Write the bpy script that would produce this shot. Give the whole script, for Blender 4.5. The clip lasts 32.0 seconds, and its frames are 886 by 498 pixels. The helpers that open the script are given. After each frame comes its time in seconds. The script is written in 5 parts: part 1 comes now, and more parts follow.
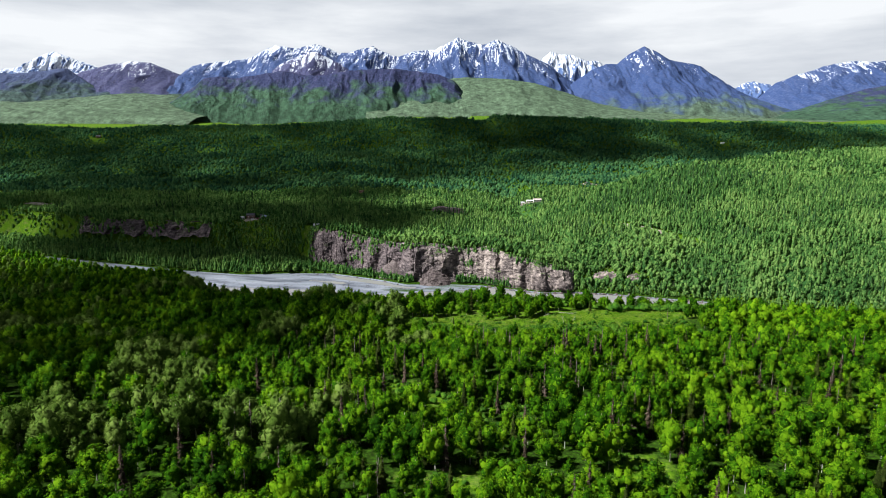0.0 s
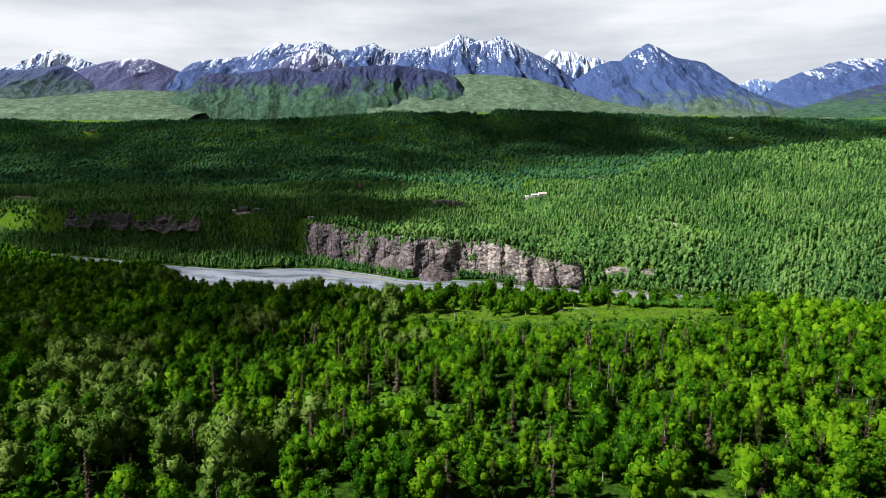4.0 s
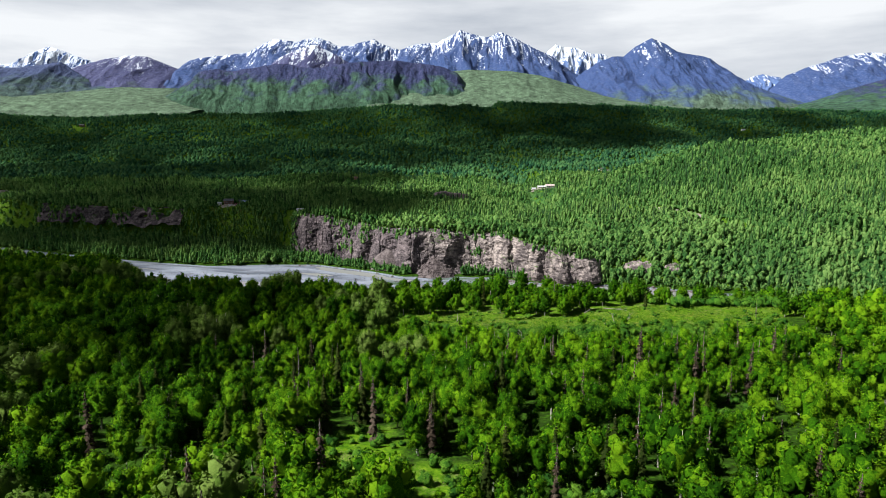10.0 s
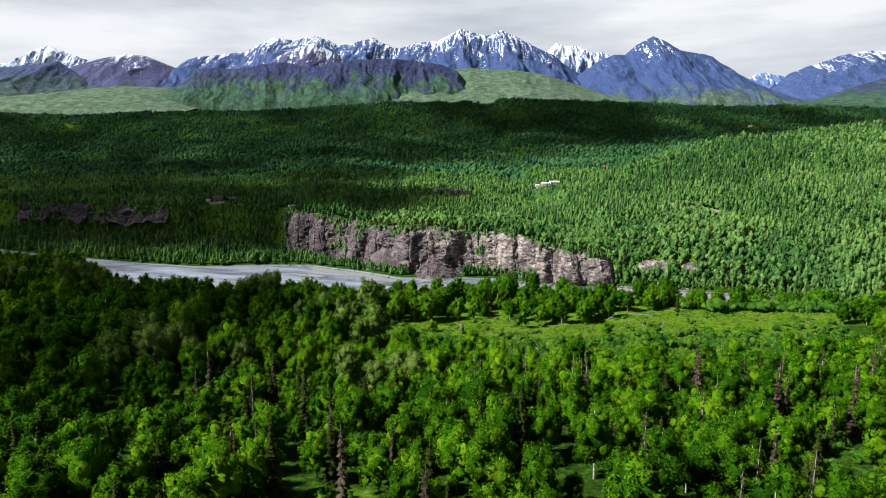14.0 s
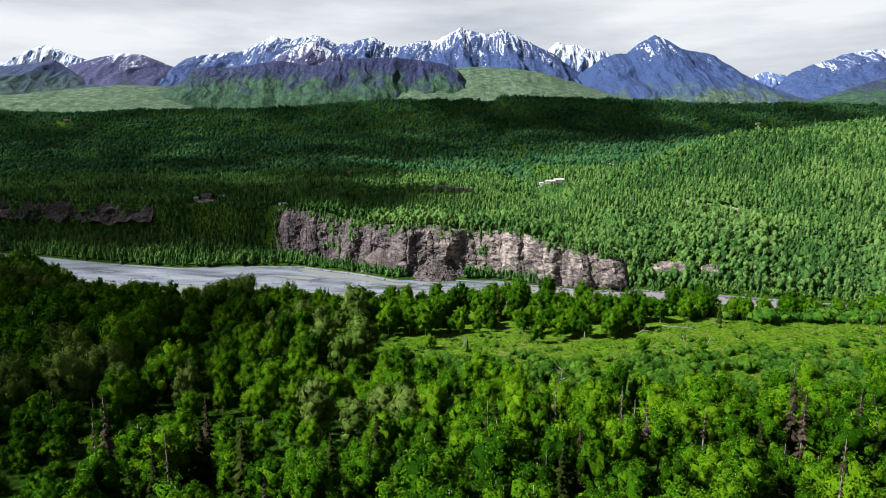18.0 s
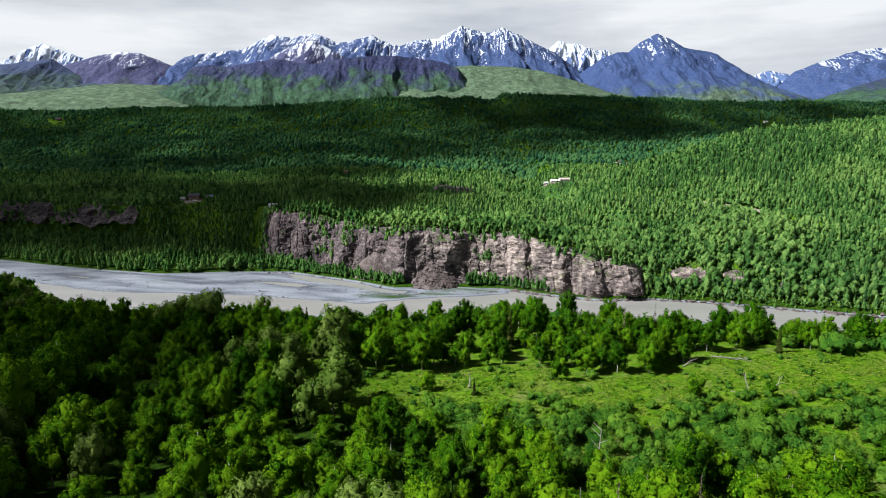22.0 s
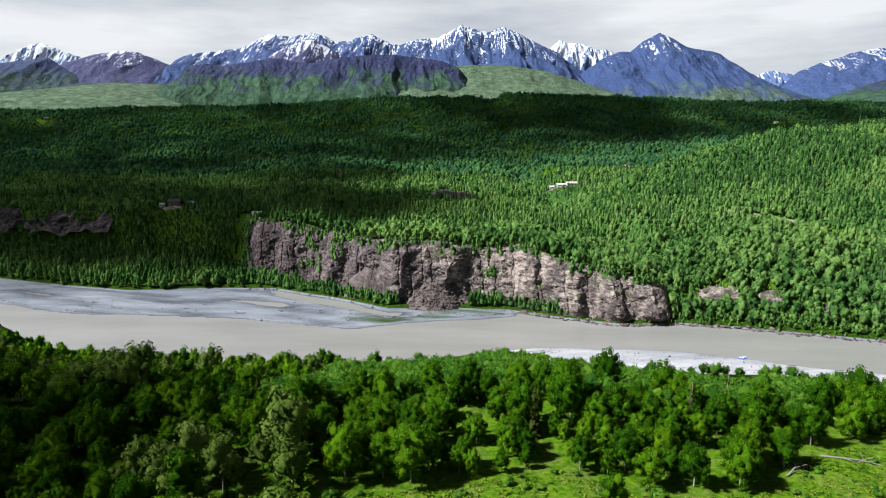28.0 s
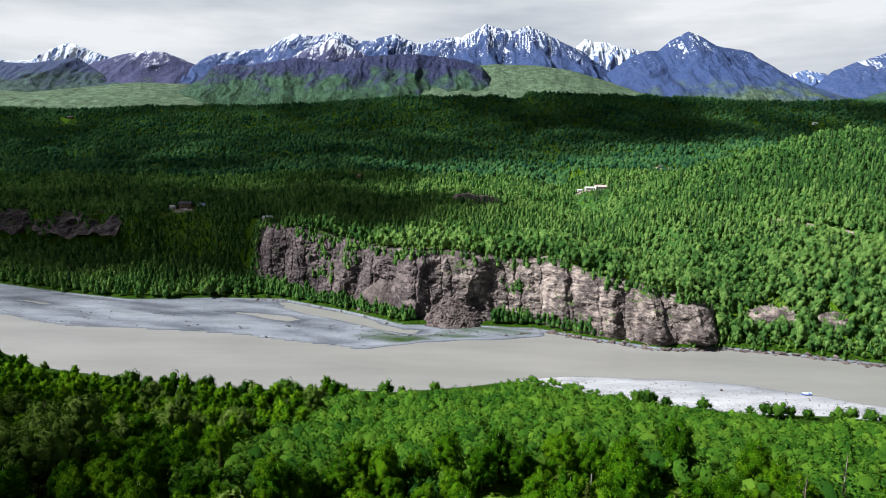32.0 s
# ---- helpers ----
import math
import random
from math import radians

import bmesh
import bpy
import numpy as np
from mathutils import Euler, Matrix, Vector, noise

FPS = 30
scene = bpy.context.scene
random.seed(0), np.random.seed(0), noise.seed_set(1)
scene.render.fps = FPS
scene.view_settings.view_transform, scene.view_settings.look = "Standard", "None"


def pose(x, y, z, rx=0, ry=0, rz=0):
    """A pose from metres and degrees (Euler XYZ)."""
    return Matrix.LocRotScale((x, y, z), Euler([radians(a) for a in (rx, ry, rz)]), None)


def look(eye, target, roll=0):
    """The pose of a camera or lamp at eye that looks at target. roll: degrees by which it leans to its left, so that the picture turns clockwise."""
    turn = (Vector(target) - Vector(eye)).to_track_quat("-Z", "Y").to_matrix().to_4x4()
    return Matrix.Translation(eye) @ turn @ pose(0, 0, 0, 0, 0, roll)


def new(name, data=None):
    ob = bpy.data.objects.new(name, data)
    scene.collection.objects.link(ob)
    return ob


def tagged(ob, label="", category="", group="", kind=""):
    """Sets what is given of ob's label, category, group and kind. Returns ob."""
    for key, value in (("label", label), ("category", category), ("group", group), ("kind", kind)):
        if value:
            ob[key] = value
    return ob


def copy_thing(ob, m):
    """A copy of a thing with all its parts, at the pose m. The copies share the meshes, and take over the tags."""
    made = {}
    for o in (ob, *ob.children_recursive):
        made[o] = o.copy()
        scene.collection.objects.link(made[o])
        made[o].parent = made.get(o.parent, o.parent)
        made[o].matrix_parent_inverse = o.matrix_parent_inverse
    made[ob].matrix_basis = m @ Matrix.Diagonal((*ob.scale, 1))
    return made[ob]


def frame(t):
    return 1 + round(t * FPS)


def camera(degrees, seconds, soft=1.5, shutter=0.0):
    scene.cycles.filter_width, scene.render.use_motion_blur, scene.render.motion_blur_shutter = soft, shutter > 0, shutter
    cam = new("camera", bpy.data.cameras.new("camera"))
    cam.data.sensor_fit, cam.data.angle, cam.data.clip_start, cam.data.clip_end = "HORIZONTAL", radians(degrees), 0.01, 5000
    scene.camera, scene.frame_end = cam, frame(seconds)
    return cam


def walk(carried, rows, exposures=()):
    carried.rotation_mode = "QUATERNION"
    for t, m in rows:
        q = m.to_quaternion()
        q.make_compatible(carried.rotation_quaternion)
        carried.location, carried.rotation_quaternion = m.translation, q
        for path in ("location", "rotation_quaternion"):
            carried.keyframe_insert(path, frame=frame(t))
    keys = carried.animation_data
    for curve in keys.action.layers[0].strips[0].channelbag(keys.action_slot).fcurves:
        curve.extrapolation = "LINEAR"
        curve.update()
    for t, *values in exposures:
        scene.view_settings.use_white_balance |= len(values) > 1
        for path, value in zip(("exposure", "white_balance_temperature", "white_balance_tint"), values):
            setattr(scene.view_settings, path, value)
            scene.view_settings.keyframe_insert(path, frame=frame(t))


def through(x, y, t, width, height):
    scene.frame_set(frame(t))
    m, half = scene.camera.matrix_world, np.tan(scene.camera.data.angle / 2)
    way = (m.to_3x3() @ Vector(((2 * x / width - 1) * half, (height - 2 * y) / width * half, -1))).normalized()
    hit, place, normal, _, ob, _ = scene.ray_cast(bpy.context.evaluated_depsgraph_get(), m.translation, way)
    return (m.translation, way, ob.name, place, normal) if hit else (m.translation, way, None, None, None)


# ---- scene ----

# ===================================================================== camera
cam = camera(73.7, 32.0, soft=0.9)
PATH = [
    (0, (0.00, 0.00, 129.70), (0.00, 98.52, 112.57), 0.15),
    (3, (0.01, 24.79, 120.98), (-0.17, 123.29, 103.78), 0.19),
    (6, (0.49, 50.36, 113.71), (0.11, 148.85, 96.39), 0.13),
    (9, (0.55, 75.00, 106.95), (0.05, 173.48, 89.57), 0.02),
    (12, (0.26, 98.73, 101.21), (-0.28, 197.21, 83.86), -0.08),
    (14, (0.35, 114.41, 98.07), (-0.21, 212.90, 80.74), -0.10),
    (17, (0.26, 137.34, 94.20), (-0.31, 235.83, 76.92), -0.11),
    (20, (-0.03, 160.42, 90.72), (-0.61, 258.92, 73.48), -0.11),
    (23, (-0.03, 183.39, 90.60), (-0.68, 281.87, 73.26), -0.10),
    (25, (-0.11, 197.60, 91.28), (-0.75, 296.09, 73.98), -0.09),
    (28, (-0.09, 218.17, 92.55), (-0.71, 316.66, 75.23), -0.03),
    (29, (-0.06, 225.40, 92.87), (-0.62, 323.89, 75.58), 0.02),
    (30, (-0.03, 232.68, 93.15), (-0.61, 331.17, 75.80), 0.05),
    (30.5, (-0.03, 236.37, 93.25), (-0.62, 334.85, 75.91), 0.04),
    (31, (-0.04, 240.05, 93.36), (-1.30, 338.53, 76.04), 0.04),
    (31.5, (-0.06, 243.72, 93.48), (-3.37, 342.15, 76.14), 0.07),
    (32, (-0.09, 247.38, 93.61), (-4.37, 345.77, 76.27), 0.21),
]
walk(cam, [(t, look(eye, target, roll)) for t, eye, target, roll in PATH], exposures=[(0, 1.33), (18, 1.29), (32, 1.22)])

# ===================================================================== light
SUN_DIR = Vector((-0.69, -0.15, 0.71)).normalized()      # towards the sun
sun = new("sun", bpy.data.lights.new("sun", "SUN"))
sun.data.energy, sun.data.angle, sun.data.color = 5.0, radians(3.0), (0.985, 0.99, 0.985)
sun.matrix_world = look(SUN_DIR * 3000, (0, 0, 0))

world = bpy.data.worlds.new("sky")
scene.world = world
world.use_nodes = True


def link(tree, a, b):
    tree.links.new(a, b)


def node(tree, kind, **values):
    n = tree.nodes.new(kind)
    for key, value in values.items():
        if key in n.inputs:
            n.inputs[key].default_value = value
    return n


def ramp(tree, fac, stops):
    """A colour ramp over fac, from (place, grey or colour) stops."""
    n = tree.nodes.new("ShaderNodeValToRGB")
    e = n.color_ramp.elements
    while len(e) < len(stops):
        e.new(0.5)
    for el, (place, c) in zip(e, stops):
        el.position = place
        el.color = (c, c, c, 1) if isinstance(c, (int, float)) else (*c, 1)
    tree.links.new(fac, n.inputs[0])
    return n.outputs[0]


def mix(tree, fac, a, b, mode="MIX"):
    """A colour mix; fac, a and b are sockets or values."""
    n = tree.nodes.new("ShaderNodeMix")
    n.data_type, n.blend_type = "RGBA", mode
    for socket, value in ((n.inputs[0], fac), (n.inputs[6], a), (n.inputs[7], b)):
        if hasattr(value, "is_output"):
            tree.links.new(value, socket)
        elif isinstance(value, tuple):
            socket.default_value = (*value, 1)
        else:
            socket.default_value = value
    return n.outputs[2]


def math_node(tree, op, a, b=0.0):
    n = tree.nodes.new("ShaderNodeMath")
    n.operation = op
    for socket, value in ((n.inputs[0], a), (n.inputs[1], b)):
        if hasattr(value, "is_output"):
            tree.links.new(value, socket)
        else:
            socket.default_value = value
    return n.outputs[0]


wt = world.node_tree
wt.nodes.clear()
sky = wt.nodes.new("ShaderNodeTexSky")
sky.sky_type, sky.sun_disc = "NISHITA", False
sky.sun_elevation = math.asin(SUN_DIR.z)
sky.sun_rotation = math.atan2(SUN_DIR.x, SUN_DIR.y)
coord = wt.nodes.new("ShaderNodeTexCoord")
sep = wt.nodes.new("ShaderNodeSeparateXYZ")
link(wt, coord.outputs["Generated"], sep.inputs[0])
stretch = wt.nodes.new("ShaderNodeMapping")
stretch.inputs["Scale"].default_value = (1.6, 1.6, 9.0)
link(wt, coord.outputs["Generated"], stretch.inputs[0])
cloud_noise = node(wt, "ShaderNodeTexNoise", Scale=1.7, Detail=7.0, Roughness=0.55)
link(wt, stretch.outputs[0], cloud_noise.inputs["Vector"])
cloud_tone = ramp(wt, cloud_noise.outputs[0], [(0.30, (0.221, 0.24, 0.268)), (0.48, (0.300, 0.315, 0.337)), (0.62, (0.368, 0.38, 0.395))])
sky_dim = mix(wt, 1.0, sky.outputs[0], (0.0046, 0.0062, 0.0100), "MULTIPLY")
cover = ramp(wt, sep.outputs[2], [(0.0, 1.0), (0.23, 1.0), (0.31, 0.10)])
sky_all = mix(wt, cover, sky_dim, cloud_tone)
background = wt.nodes.new("ShaderNodeBackground")
background.inputs[1].default_value = 1.0
link(wt, sky_all, background.inputs[0])
out = wt.nodes.new("ShaderNodeOutputWorld")
link(wt, background.outputs[0], out.inputs[0])


# ===================================================================== noise
_rng = np.random.default_rng(7)
_PERM = np.concatenate([_rng.permutation(512)] * 2)
_ANG = _rng.uniform(0, 2 * np.pi, 512)
_GX, _GY = np.cos(_ANG), np.sin(_ANG)


def gnoise(x, y):
    """Gradient noise on arrays, about -0.7 to 0.7, one cell a unit."""
    x, y = np.broadcast_arrays(np.asarray(x, float), np.asarray(y, float))
    xi, yi = np.floor(x).astype(int), np.floor(y).astype(int)
    fx, fy = x - xi, y - yi
    u, v = fx * fx * fx * (fx * (fx * 6 - 15) + 10), fy * fy * fy * (fy * (fy * 6 - 15) + 10)

    def corner(dx, dy):
        k = _PERM[(_PERM[(xi + dx) & 511] + yi + dy) & 511]
        return _GX[k] * (fx - dx) + _GY[k] * (fy - dy)
    a = corner(0, 0) * (1 - u) + corner(1, 0) * u
    b = corner(0, 1) * (1 - u) + corner(1, 1) * u
    return a * (1 - v) + b * v


def fbm(x, y, octaves=5, gain=0.5):
    total, amp = 0.0, 1.0
    for k in range(octaves):
        total = total + amp * gnoise(x * 2**k + 17.3 * k, y * 2**k - 9.1 * k)
        amp *= gain
    return total


def ridged(x, y, octaves=5, gain=0.5):
    total, amp = 0.0, 1.0
    for k in range(octaves):
        total = total + amp * (1 - 2.2 * np.abs(gnoise(x * 2**k + 31.7 * k, y * 2**k + 5.9 * k)))
        amp *= gain
    return total / 1.9


def smooth(a, b, x):
    t = np.clip((x - a) / (b - a), 0, 1)
    return t * t * (3 - 2 * t)


def line(x, pairs):
    return np.interp(x, [p[0] for p in pairs], [p[1] for p in pairs])


# ===================================================================== plan
NEAR_SHORE = [(-900, 860), (-600, 700), (-450, 610), (-330, 545), (-230, 490), (-108, 459), (-27, 460), (0, 466), (21, 473),
              (58, 458), (94, 447), (130, 446), (155, 440), (180, 432), (220, 418), (300, 390), (500, 330), (900, 240)]
FAR_BANK = [(-900, 900), (-520, 705), (-313, 620), (-257, 600), (-204, 585), (-155, 592), (-112, 591), (-66, 566), (-32, 543),
            (1, 544), (35, 541), (59, 527), (92, 513), (122, 516), (147, 510), (180, 498), (230, 480), (300, 455), (500, 420), (900, 330)]
CLIFF_FOOT = [(-900, 960), (-420, 722), (-300, 700), (-230, 690), (-170, 650), (-130, 615), (-100, 600), (-66, 582), (-32, 550),
              (1, 549), (35, 545), (59, 530), (92, 515), (118, 519), (150, 530), (900, 350)]
CLIFF_TOP = [(-900, 42), (-300, 36), (-200, 41), (-156, 41), (-100, 39), (-64, 33), (-31, 35), (0, 35), (21, 31), (41, 33),
             (61, 30), (82, 25), (105, 21), (118, 17), (150, 14)]
BAR_EDGE = [(-900, 890), (-500, 668), (-330, 568), (-234, 521), (-202, 518), (-167, 507), (-136, 499), (-107, 494), (-86, 492), (-72, 495),
            (-53, 503), (-34, 513), (-7, 520), (20, 523), (40, 530), (60, 560)]
NEAR_BAR = [(-20, 440), (5, 466), (22, 478), (41, 483), (64, 483), (87, 481), (108, 478), (126, 471), (137, 466), (146, 462), (162, 457), (177, 453), (260, 425), (400, 375)]
HILL_CREST = [(60, 760), (200, 800), (318, 800), (512, 870), (900, 930), (1500, 1000)]
HILL_TOP = [(60, 28), (140, 42), (200, 66), (318, 98), (512, 115), (675, 125), (900, 145), (1500, 175)]
BENCH = [(500, 34), (560, 36), (700, 40), (900, 46), (1200, 70), (1450, 122), (1667, 200), (1800, 202), (2100, 185), (2600, 232), (3200, 292), (5200, 410)]
TERRACE = [(-2000, 70), (0, 58), (80, 57), (130, 56), (180, 54), (210, 50), (260, 42), (300, 40.5), (340, 40), (900, 40)]
BANK = [(200, 70), (290, 50), (322, 41), (336, 37), (394, 16), (436, 4), (452, 1.4), (459, 0.2), (480, -1.5)]


def cliff_top(x):
    return line(x, CLIFF_TOP) + 2.2 * gnoise(x / 13.0, 0 * x + 4) + 1.0 * gnoise(x / 4.5, 0 * x + 7)


def bench(x, y):
    b = line(y, BENCH)
    k = 1 + 0.08 * gnoise(x / 420 + 3, y / 700) - 0.10 * smooth(150, 1000, x) - 0.12 * smooth(-80, -700, x)
    return 45 + (b - 45) * k


def height(x, y):
    """The ground's height."""
    x, y = np.broadcast_arrays(np.asarray(x, float), np.asarray(y, float))
    shore, far, foot = line(x, NEAR_SHORE), line(x, FAR_BANK), line(x, CLIFF_FOOT)
    wob = fbm(x / 60, y / 60, 4)
    near = np.minimum(line(y, TERRACE) + 1.6 * wob, line(y - (shore - 455) + 3 * gnoise(x / 25, y / 25), BANK))
    high = smooth(0, -40, x - line(y, [(290, -112), (330, -112), (400, -146), (470, -182)]))
    near = near * (1 - high) + high * np.minimum(line(y, TERRACE) + 1.6 * wob, line(y - (shore - 455) - 48 + 3 * gnoise(x / 25, y / 25), BANK))
    near = near + 0.35 * fbm(x / 7, y / 7, 3) * smooth(1, 4, near)
    bars = np.where((y > line(x, BAR_EDGE)) & (x < 45), 1.0, 0.0)
    braid = fbm(x / 70 + 0.3 * gnoise(x / 30, y / 30), (y + 0.3 * x) / 16, 4)
    edge = np.minimum(smooth(0, 3.5, y - line(x, BAR_EDGE) + 2.5 * gnoise(x / 14, y / 14)), smooth(48, 30, x))
    bar = -0.9 + edge * (1.27 + 0.75 * braid + 0.4 * smooth(-70, -30, x)) - 1.1 * smooth(9, 3, np.abs(far - 9 - y)) * smooth(-125, -85, x) * smooth(-8, -30, x)
    shelf = -0.9 + smooth(0, 5, line(x, NEAR_BAR) - y) * smooth(-16, 14, x) * (1.35 + 0.3 * fbm(x / 20, y / 9, 3))
    bed = np.where(y > (shore + far) / 2, np.maximum(bar, -1.5), np.maximum(shelf, -1.5))
    top = cliff_top(x)
    back = 27 + 5 * gnoise(x / 30, 0 * y) + 25 * smooth(-150, -190, x) * smooth(-280, -250, x)
    rise = smooth(0, 1, (y - foot - 4) / (0.72 * back))
    apron = np.clip((y - far) / 2.5, 0, 1) * 2.4 + 2 * smooth(8, 60, y - far)
    plain = bench(x, y) - bench(x, foot + back)
    cliff = apron + (top - apron) * rise + np.maximum(plain, 0) * smooth(0, 60, y - foot - back)
    crest, peak = line(x, HILL_CREST), line(x, HILL_TOP)
    t = np.clip((y - far) / (crest - far), 0, 1)
    hill = np.where(y < crest, peak * (0.25 * smooth(0, 0.25, t) + 0.75 * t**1.1), peak - 0.24 * (y - crest))
    side = np.maximum(hill, bench(x, y) * smooth(0, 1, (y - far) / 170)) + 2.6 * np.clip((y - far) / 2.5, 0, 1)
    w = smooth(108, 150, x)
    beyond = cliff * (1 - w) + side * w
    beyond = beyond + (2.2 * wob + 5 * fbm(x / 190, y / 190, 3) + 3.5 * fbm(x / 75 + 3, y / 75, 2)) * smooth(30, 120, y - foot)
    pad = np.exp(-(((x - 135) / 26) ** 2 + ((y - 906) / 24) ** 2))
    beyond = beyond * (1 - pad) + 44.0 * pad
    return np.where(y < shore, near, np.where(y > far, np.maximum(beyond, 0.2), bed))


# ===================================================================== mesh helpers
def mesh_from(name, verts, tris, mats, mat_index=None, tint=None, smooth_faces=False, normals=None):
    """A mesh from arrays of corners and triangles (or quads)."""
    verts, tris = np.asarray(verts, np.float32), np.asarray(tris, np.int32)
    n, k = tris.shape
    me = bpy.data.meshes.new(name)
    me.vertices.add(len(verts))
    me.vertices.foreach_set("co", verts.ravel())
    me.loops.add(n * k)
    me.loops.foreach_set("vertex_index", tris.ravel())
    me.polygons.add(n)
    me.polygons.foreach_set("loop_start", np.arange(0, n * k, k, dtype=np.int32))
    for m in mats:
        me.materials.append(m)
    if mat_index is not None:
        me.polygons.foreach_set("material_index", np.asarray(mat_index, np.int32))
    me.update(calc_edges=True)
    me.polygons.foreach_set("use_smooth", np.full(n, smooth_faces))
    if tint is not None:
        a = me.attributes.new("tint", "FLOAT", "FACE")
        a.data.foreach_set("value", np.asarray(tint, np.float32))
    if normals is not None:
        me.normals_split_custom_set_from_vertices(normals)
    return me


def grid_mesh(name, X, Y, Z, mats, smooth_faces=True):
    r, c = X.shape
    i = np.arange(r * c).reshape(r, c)
    q = np.stack([i[:-1, :-1], i[:-1, 1:], i[1:, 1:], i[1:, :-1]], -1).reshape(-1, 4)
    return mesh_from(name, np.stack([X, Y, Z], -1).reshape(-1, 3), q, mats, smooth_faces=smooth_faces)


def part(name, me, parent, label=""):
    ob = new(name, me)
    ob.parent = parent
    return tagged(ob, label=label)


# ===================================================================== materials
def material(name):
    m = bpy.data.materials.new(name)
    m.use_nodes = True
    t = m.node_tree
    return m, t, t.nodes["Principled BSDF"]


def noise_at(t, scale, detail=4.0, rough=0.55, vector=None, squash=None):
    n = node(t, "ShaderNodeTexNoise", Scale=scale, Detail=detail, Roughness=rough)
    if vector is None:
        vector = t.nodes.new("ShaderNodeNewGeometry").outputs["Position"]
    if squash:
        m = t.nodes.new("ShaderNodeMapping")
        m.inputs["Scale"].default_value = squash
        link(t, vector, m.inputs[0])
        vector = m.outputs[0]
    link(t, vector, n.inputs["Vector"])
    return n.outputs[0]


def bump(t, bsdf, fac, strength, distance):
    b = t.nodes.new("ShaderNodeBump")
    b.inputs["Strength"].default_value, b.inputs["Distance"].default_value = strength, distance
    link(t, fac, b.inputs["Height"])
    link(t, b.outputs[0], bsdf.inputs["Normal"])


def foliage(name, dark, mid, light, by_object=False, through=0.16, grain=4.5):
    """Leaves: one tint a tree, mottled leaf by leaf."""
    m, t, b = material(name)
    if by_object:
        tint = t.nodes.new("ShaderNodeObjectInfo").outputs["Random"]
    else:
        a = t.nodes.new("ShaderNodeAttribute")
        a.attribute_name = "tint"
        tint = a.outputs["Fac"]
    isl = t.nodes.new("ShaderNodeNewGeometry").outputs["Random Per Island"]
    leafy = noise_at(t, grain, 4, 0.75)
    own = math_node(t, "ADD", math_node(t, "MULTIPLY", math_node(t, "SUBTRACT", isl, 0.25), 0.85), math_node(t, "MULTIPLY", math_node(t, "SUBTRACT", leafy, 0.5), 1.5))
    both = math_node(t, "ADD", math_node(t, "MULTIPLY", tint, 0.64), own)
    c = ramp(t, both, [(0.0, dark), (0.45, mid), (0.95, light)])
    link(t, c, b.inputs["Base Color"])
    b.inputs["Roughness"].default_value = 0.8
    b.inputs["Specular IOR Level"].default_value = 0.015
    bump(t, b, leafy, 1.0, 0.9 / grain)
    tr = t.nodes.new("ShaderNodeBsdfTranslucent")
    link(t, mix(t, 1.0, c, (1.0, 1.15, 0.5), "MULTIPLY"), tr.inputs[0])
    ms = t.nodes.new("ShaderNodeMixShader")
    ms.inputs[0].default_value = through
    link(t, b.outputs[0], ms.inputs[1])
    link(t, tr.outputs[0], ms.inputs[2])
    link(t, ms.outputs[0], t.nodes["Material Output"].inputs[0])
    return m


BIRCH = ((0.0080, 0.034, 0.0015), (0.026, 0.088, 0.002), (0.096, 0.190, 0.005))
birch_leaf = foliage("birch_leaf", *BIRCH)
birch_leaf_single = foliage("birch_leaf_single", (0.0075, 0.031, 0.0015), (0.024, 0.083, 0.002), (0.090, 0.180, 0.005), by_object=True)
# leaves across the river: distance haze put in as paler, bluer green
ridge_leaf_haze = foliage("ridge_leaf_haze", (0.0112, 0.0450, 0.0225), (0.0300, 0.0915, 0.0338), (0.0600, 0.1350, 0.0435), through=0.25, grain=0.8)
far_leaf_haze = foliage("far_leaf_haze", (0.023, 0.072, 0.018), (0.070, 0.160, 0.038), (0.148, 0.250, 0.066), through=0.34, grain=2.6)
COTTON = ((0.028, 0.058, 0.007), (0.060, 0.108, 0.015), (0.120, 0.178, 0.036))
cotton_leaf = foliage("cottonwood_leaf", *COTTON)
alder_leaf = foliage("alder_leaf", (0.0138, 0.0532, 0.0069), (0.0360, 0.1030, 0.0095), (0.0789, 0.1587, 0.0155))
spruce_leaf = foliage("spruce_needle", (0.010, 0.018, 0.003), (0.018, 0.028, 0.005), (0.034, 0.046, 0.008), by_object=True, through=0.08)
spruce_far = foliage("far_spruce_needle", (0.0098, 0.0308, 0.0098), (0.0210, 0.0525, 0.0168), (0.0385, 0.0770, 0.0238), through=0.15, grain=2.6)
dead_needle = foliage("dead_needle", (0.018, 0.013, 0.009), (0.036, 0.026, 0.018), (0.075, 0.056, 0.042), by_object=True, through=0.05)
grass_leaf = foliage("grass_blade", (0.0281, 0.0864, 0.0043), (0.0713, 0.1620, 0.0076), (0.1728, 0.2160, 0.0324))
shore_leaf = foliage("shore_leaf", (0.008, 0.030, 0.004), (0.022, 0.066, 0.008), (0.055, 0.120, 0.014), by_object=True)
yellow_leaf = foliage("yellow_leaf", (0.30, 0.27, 0.006), (0.42, 0.37, 0.008), (0.5, 0.44, 0.010), by_object=True)

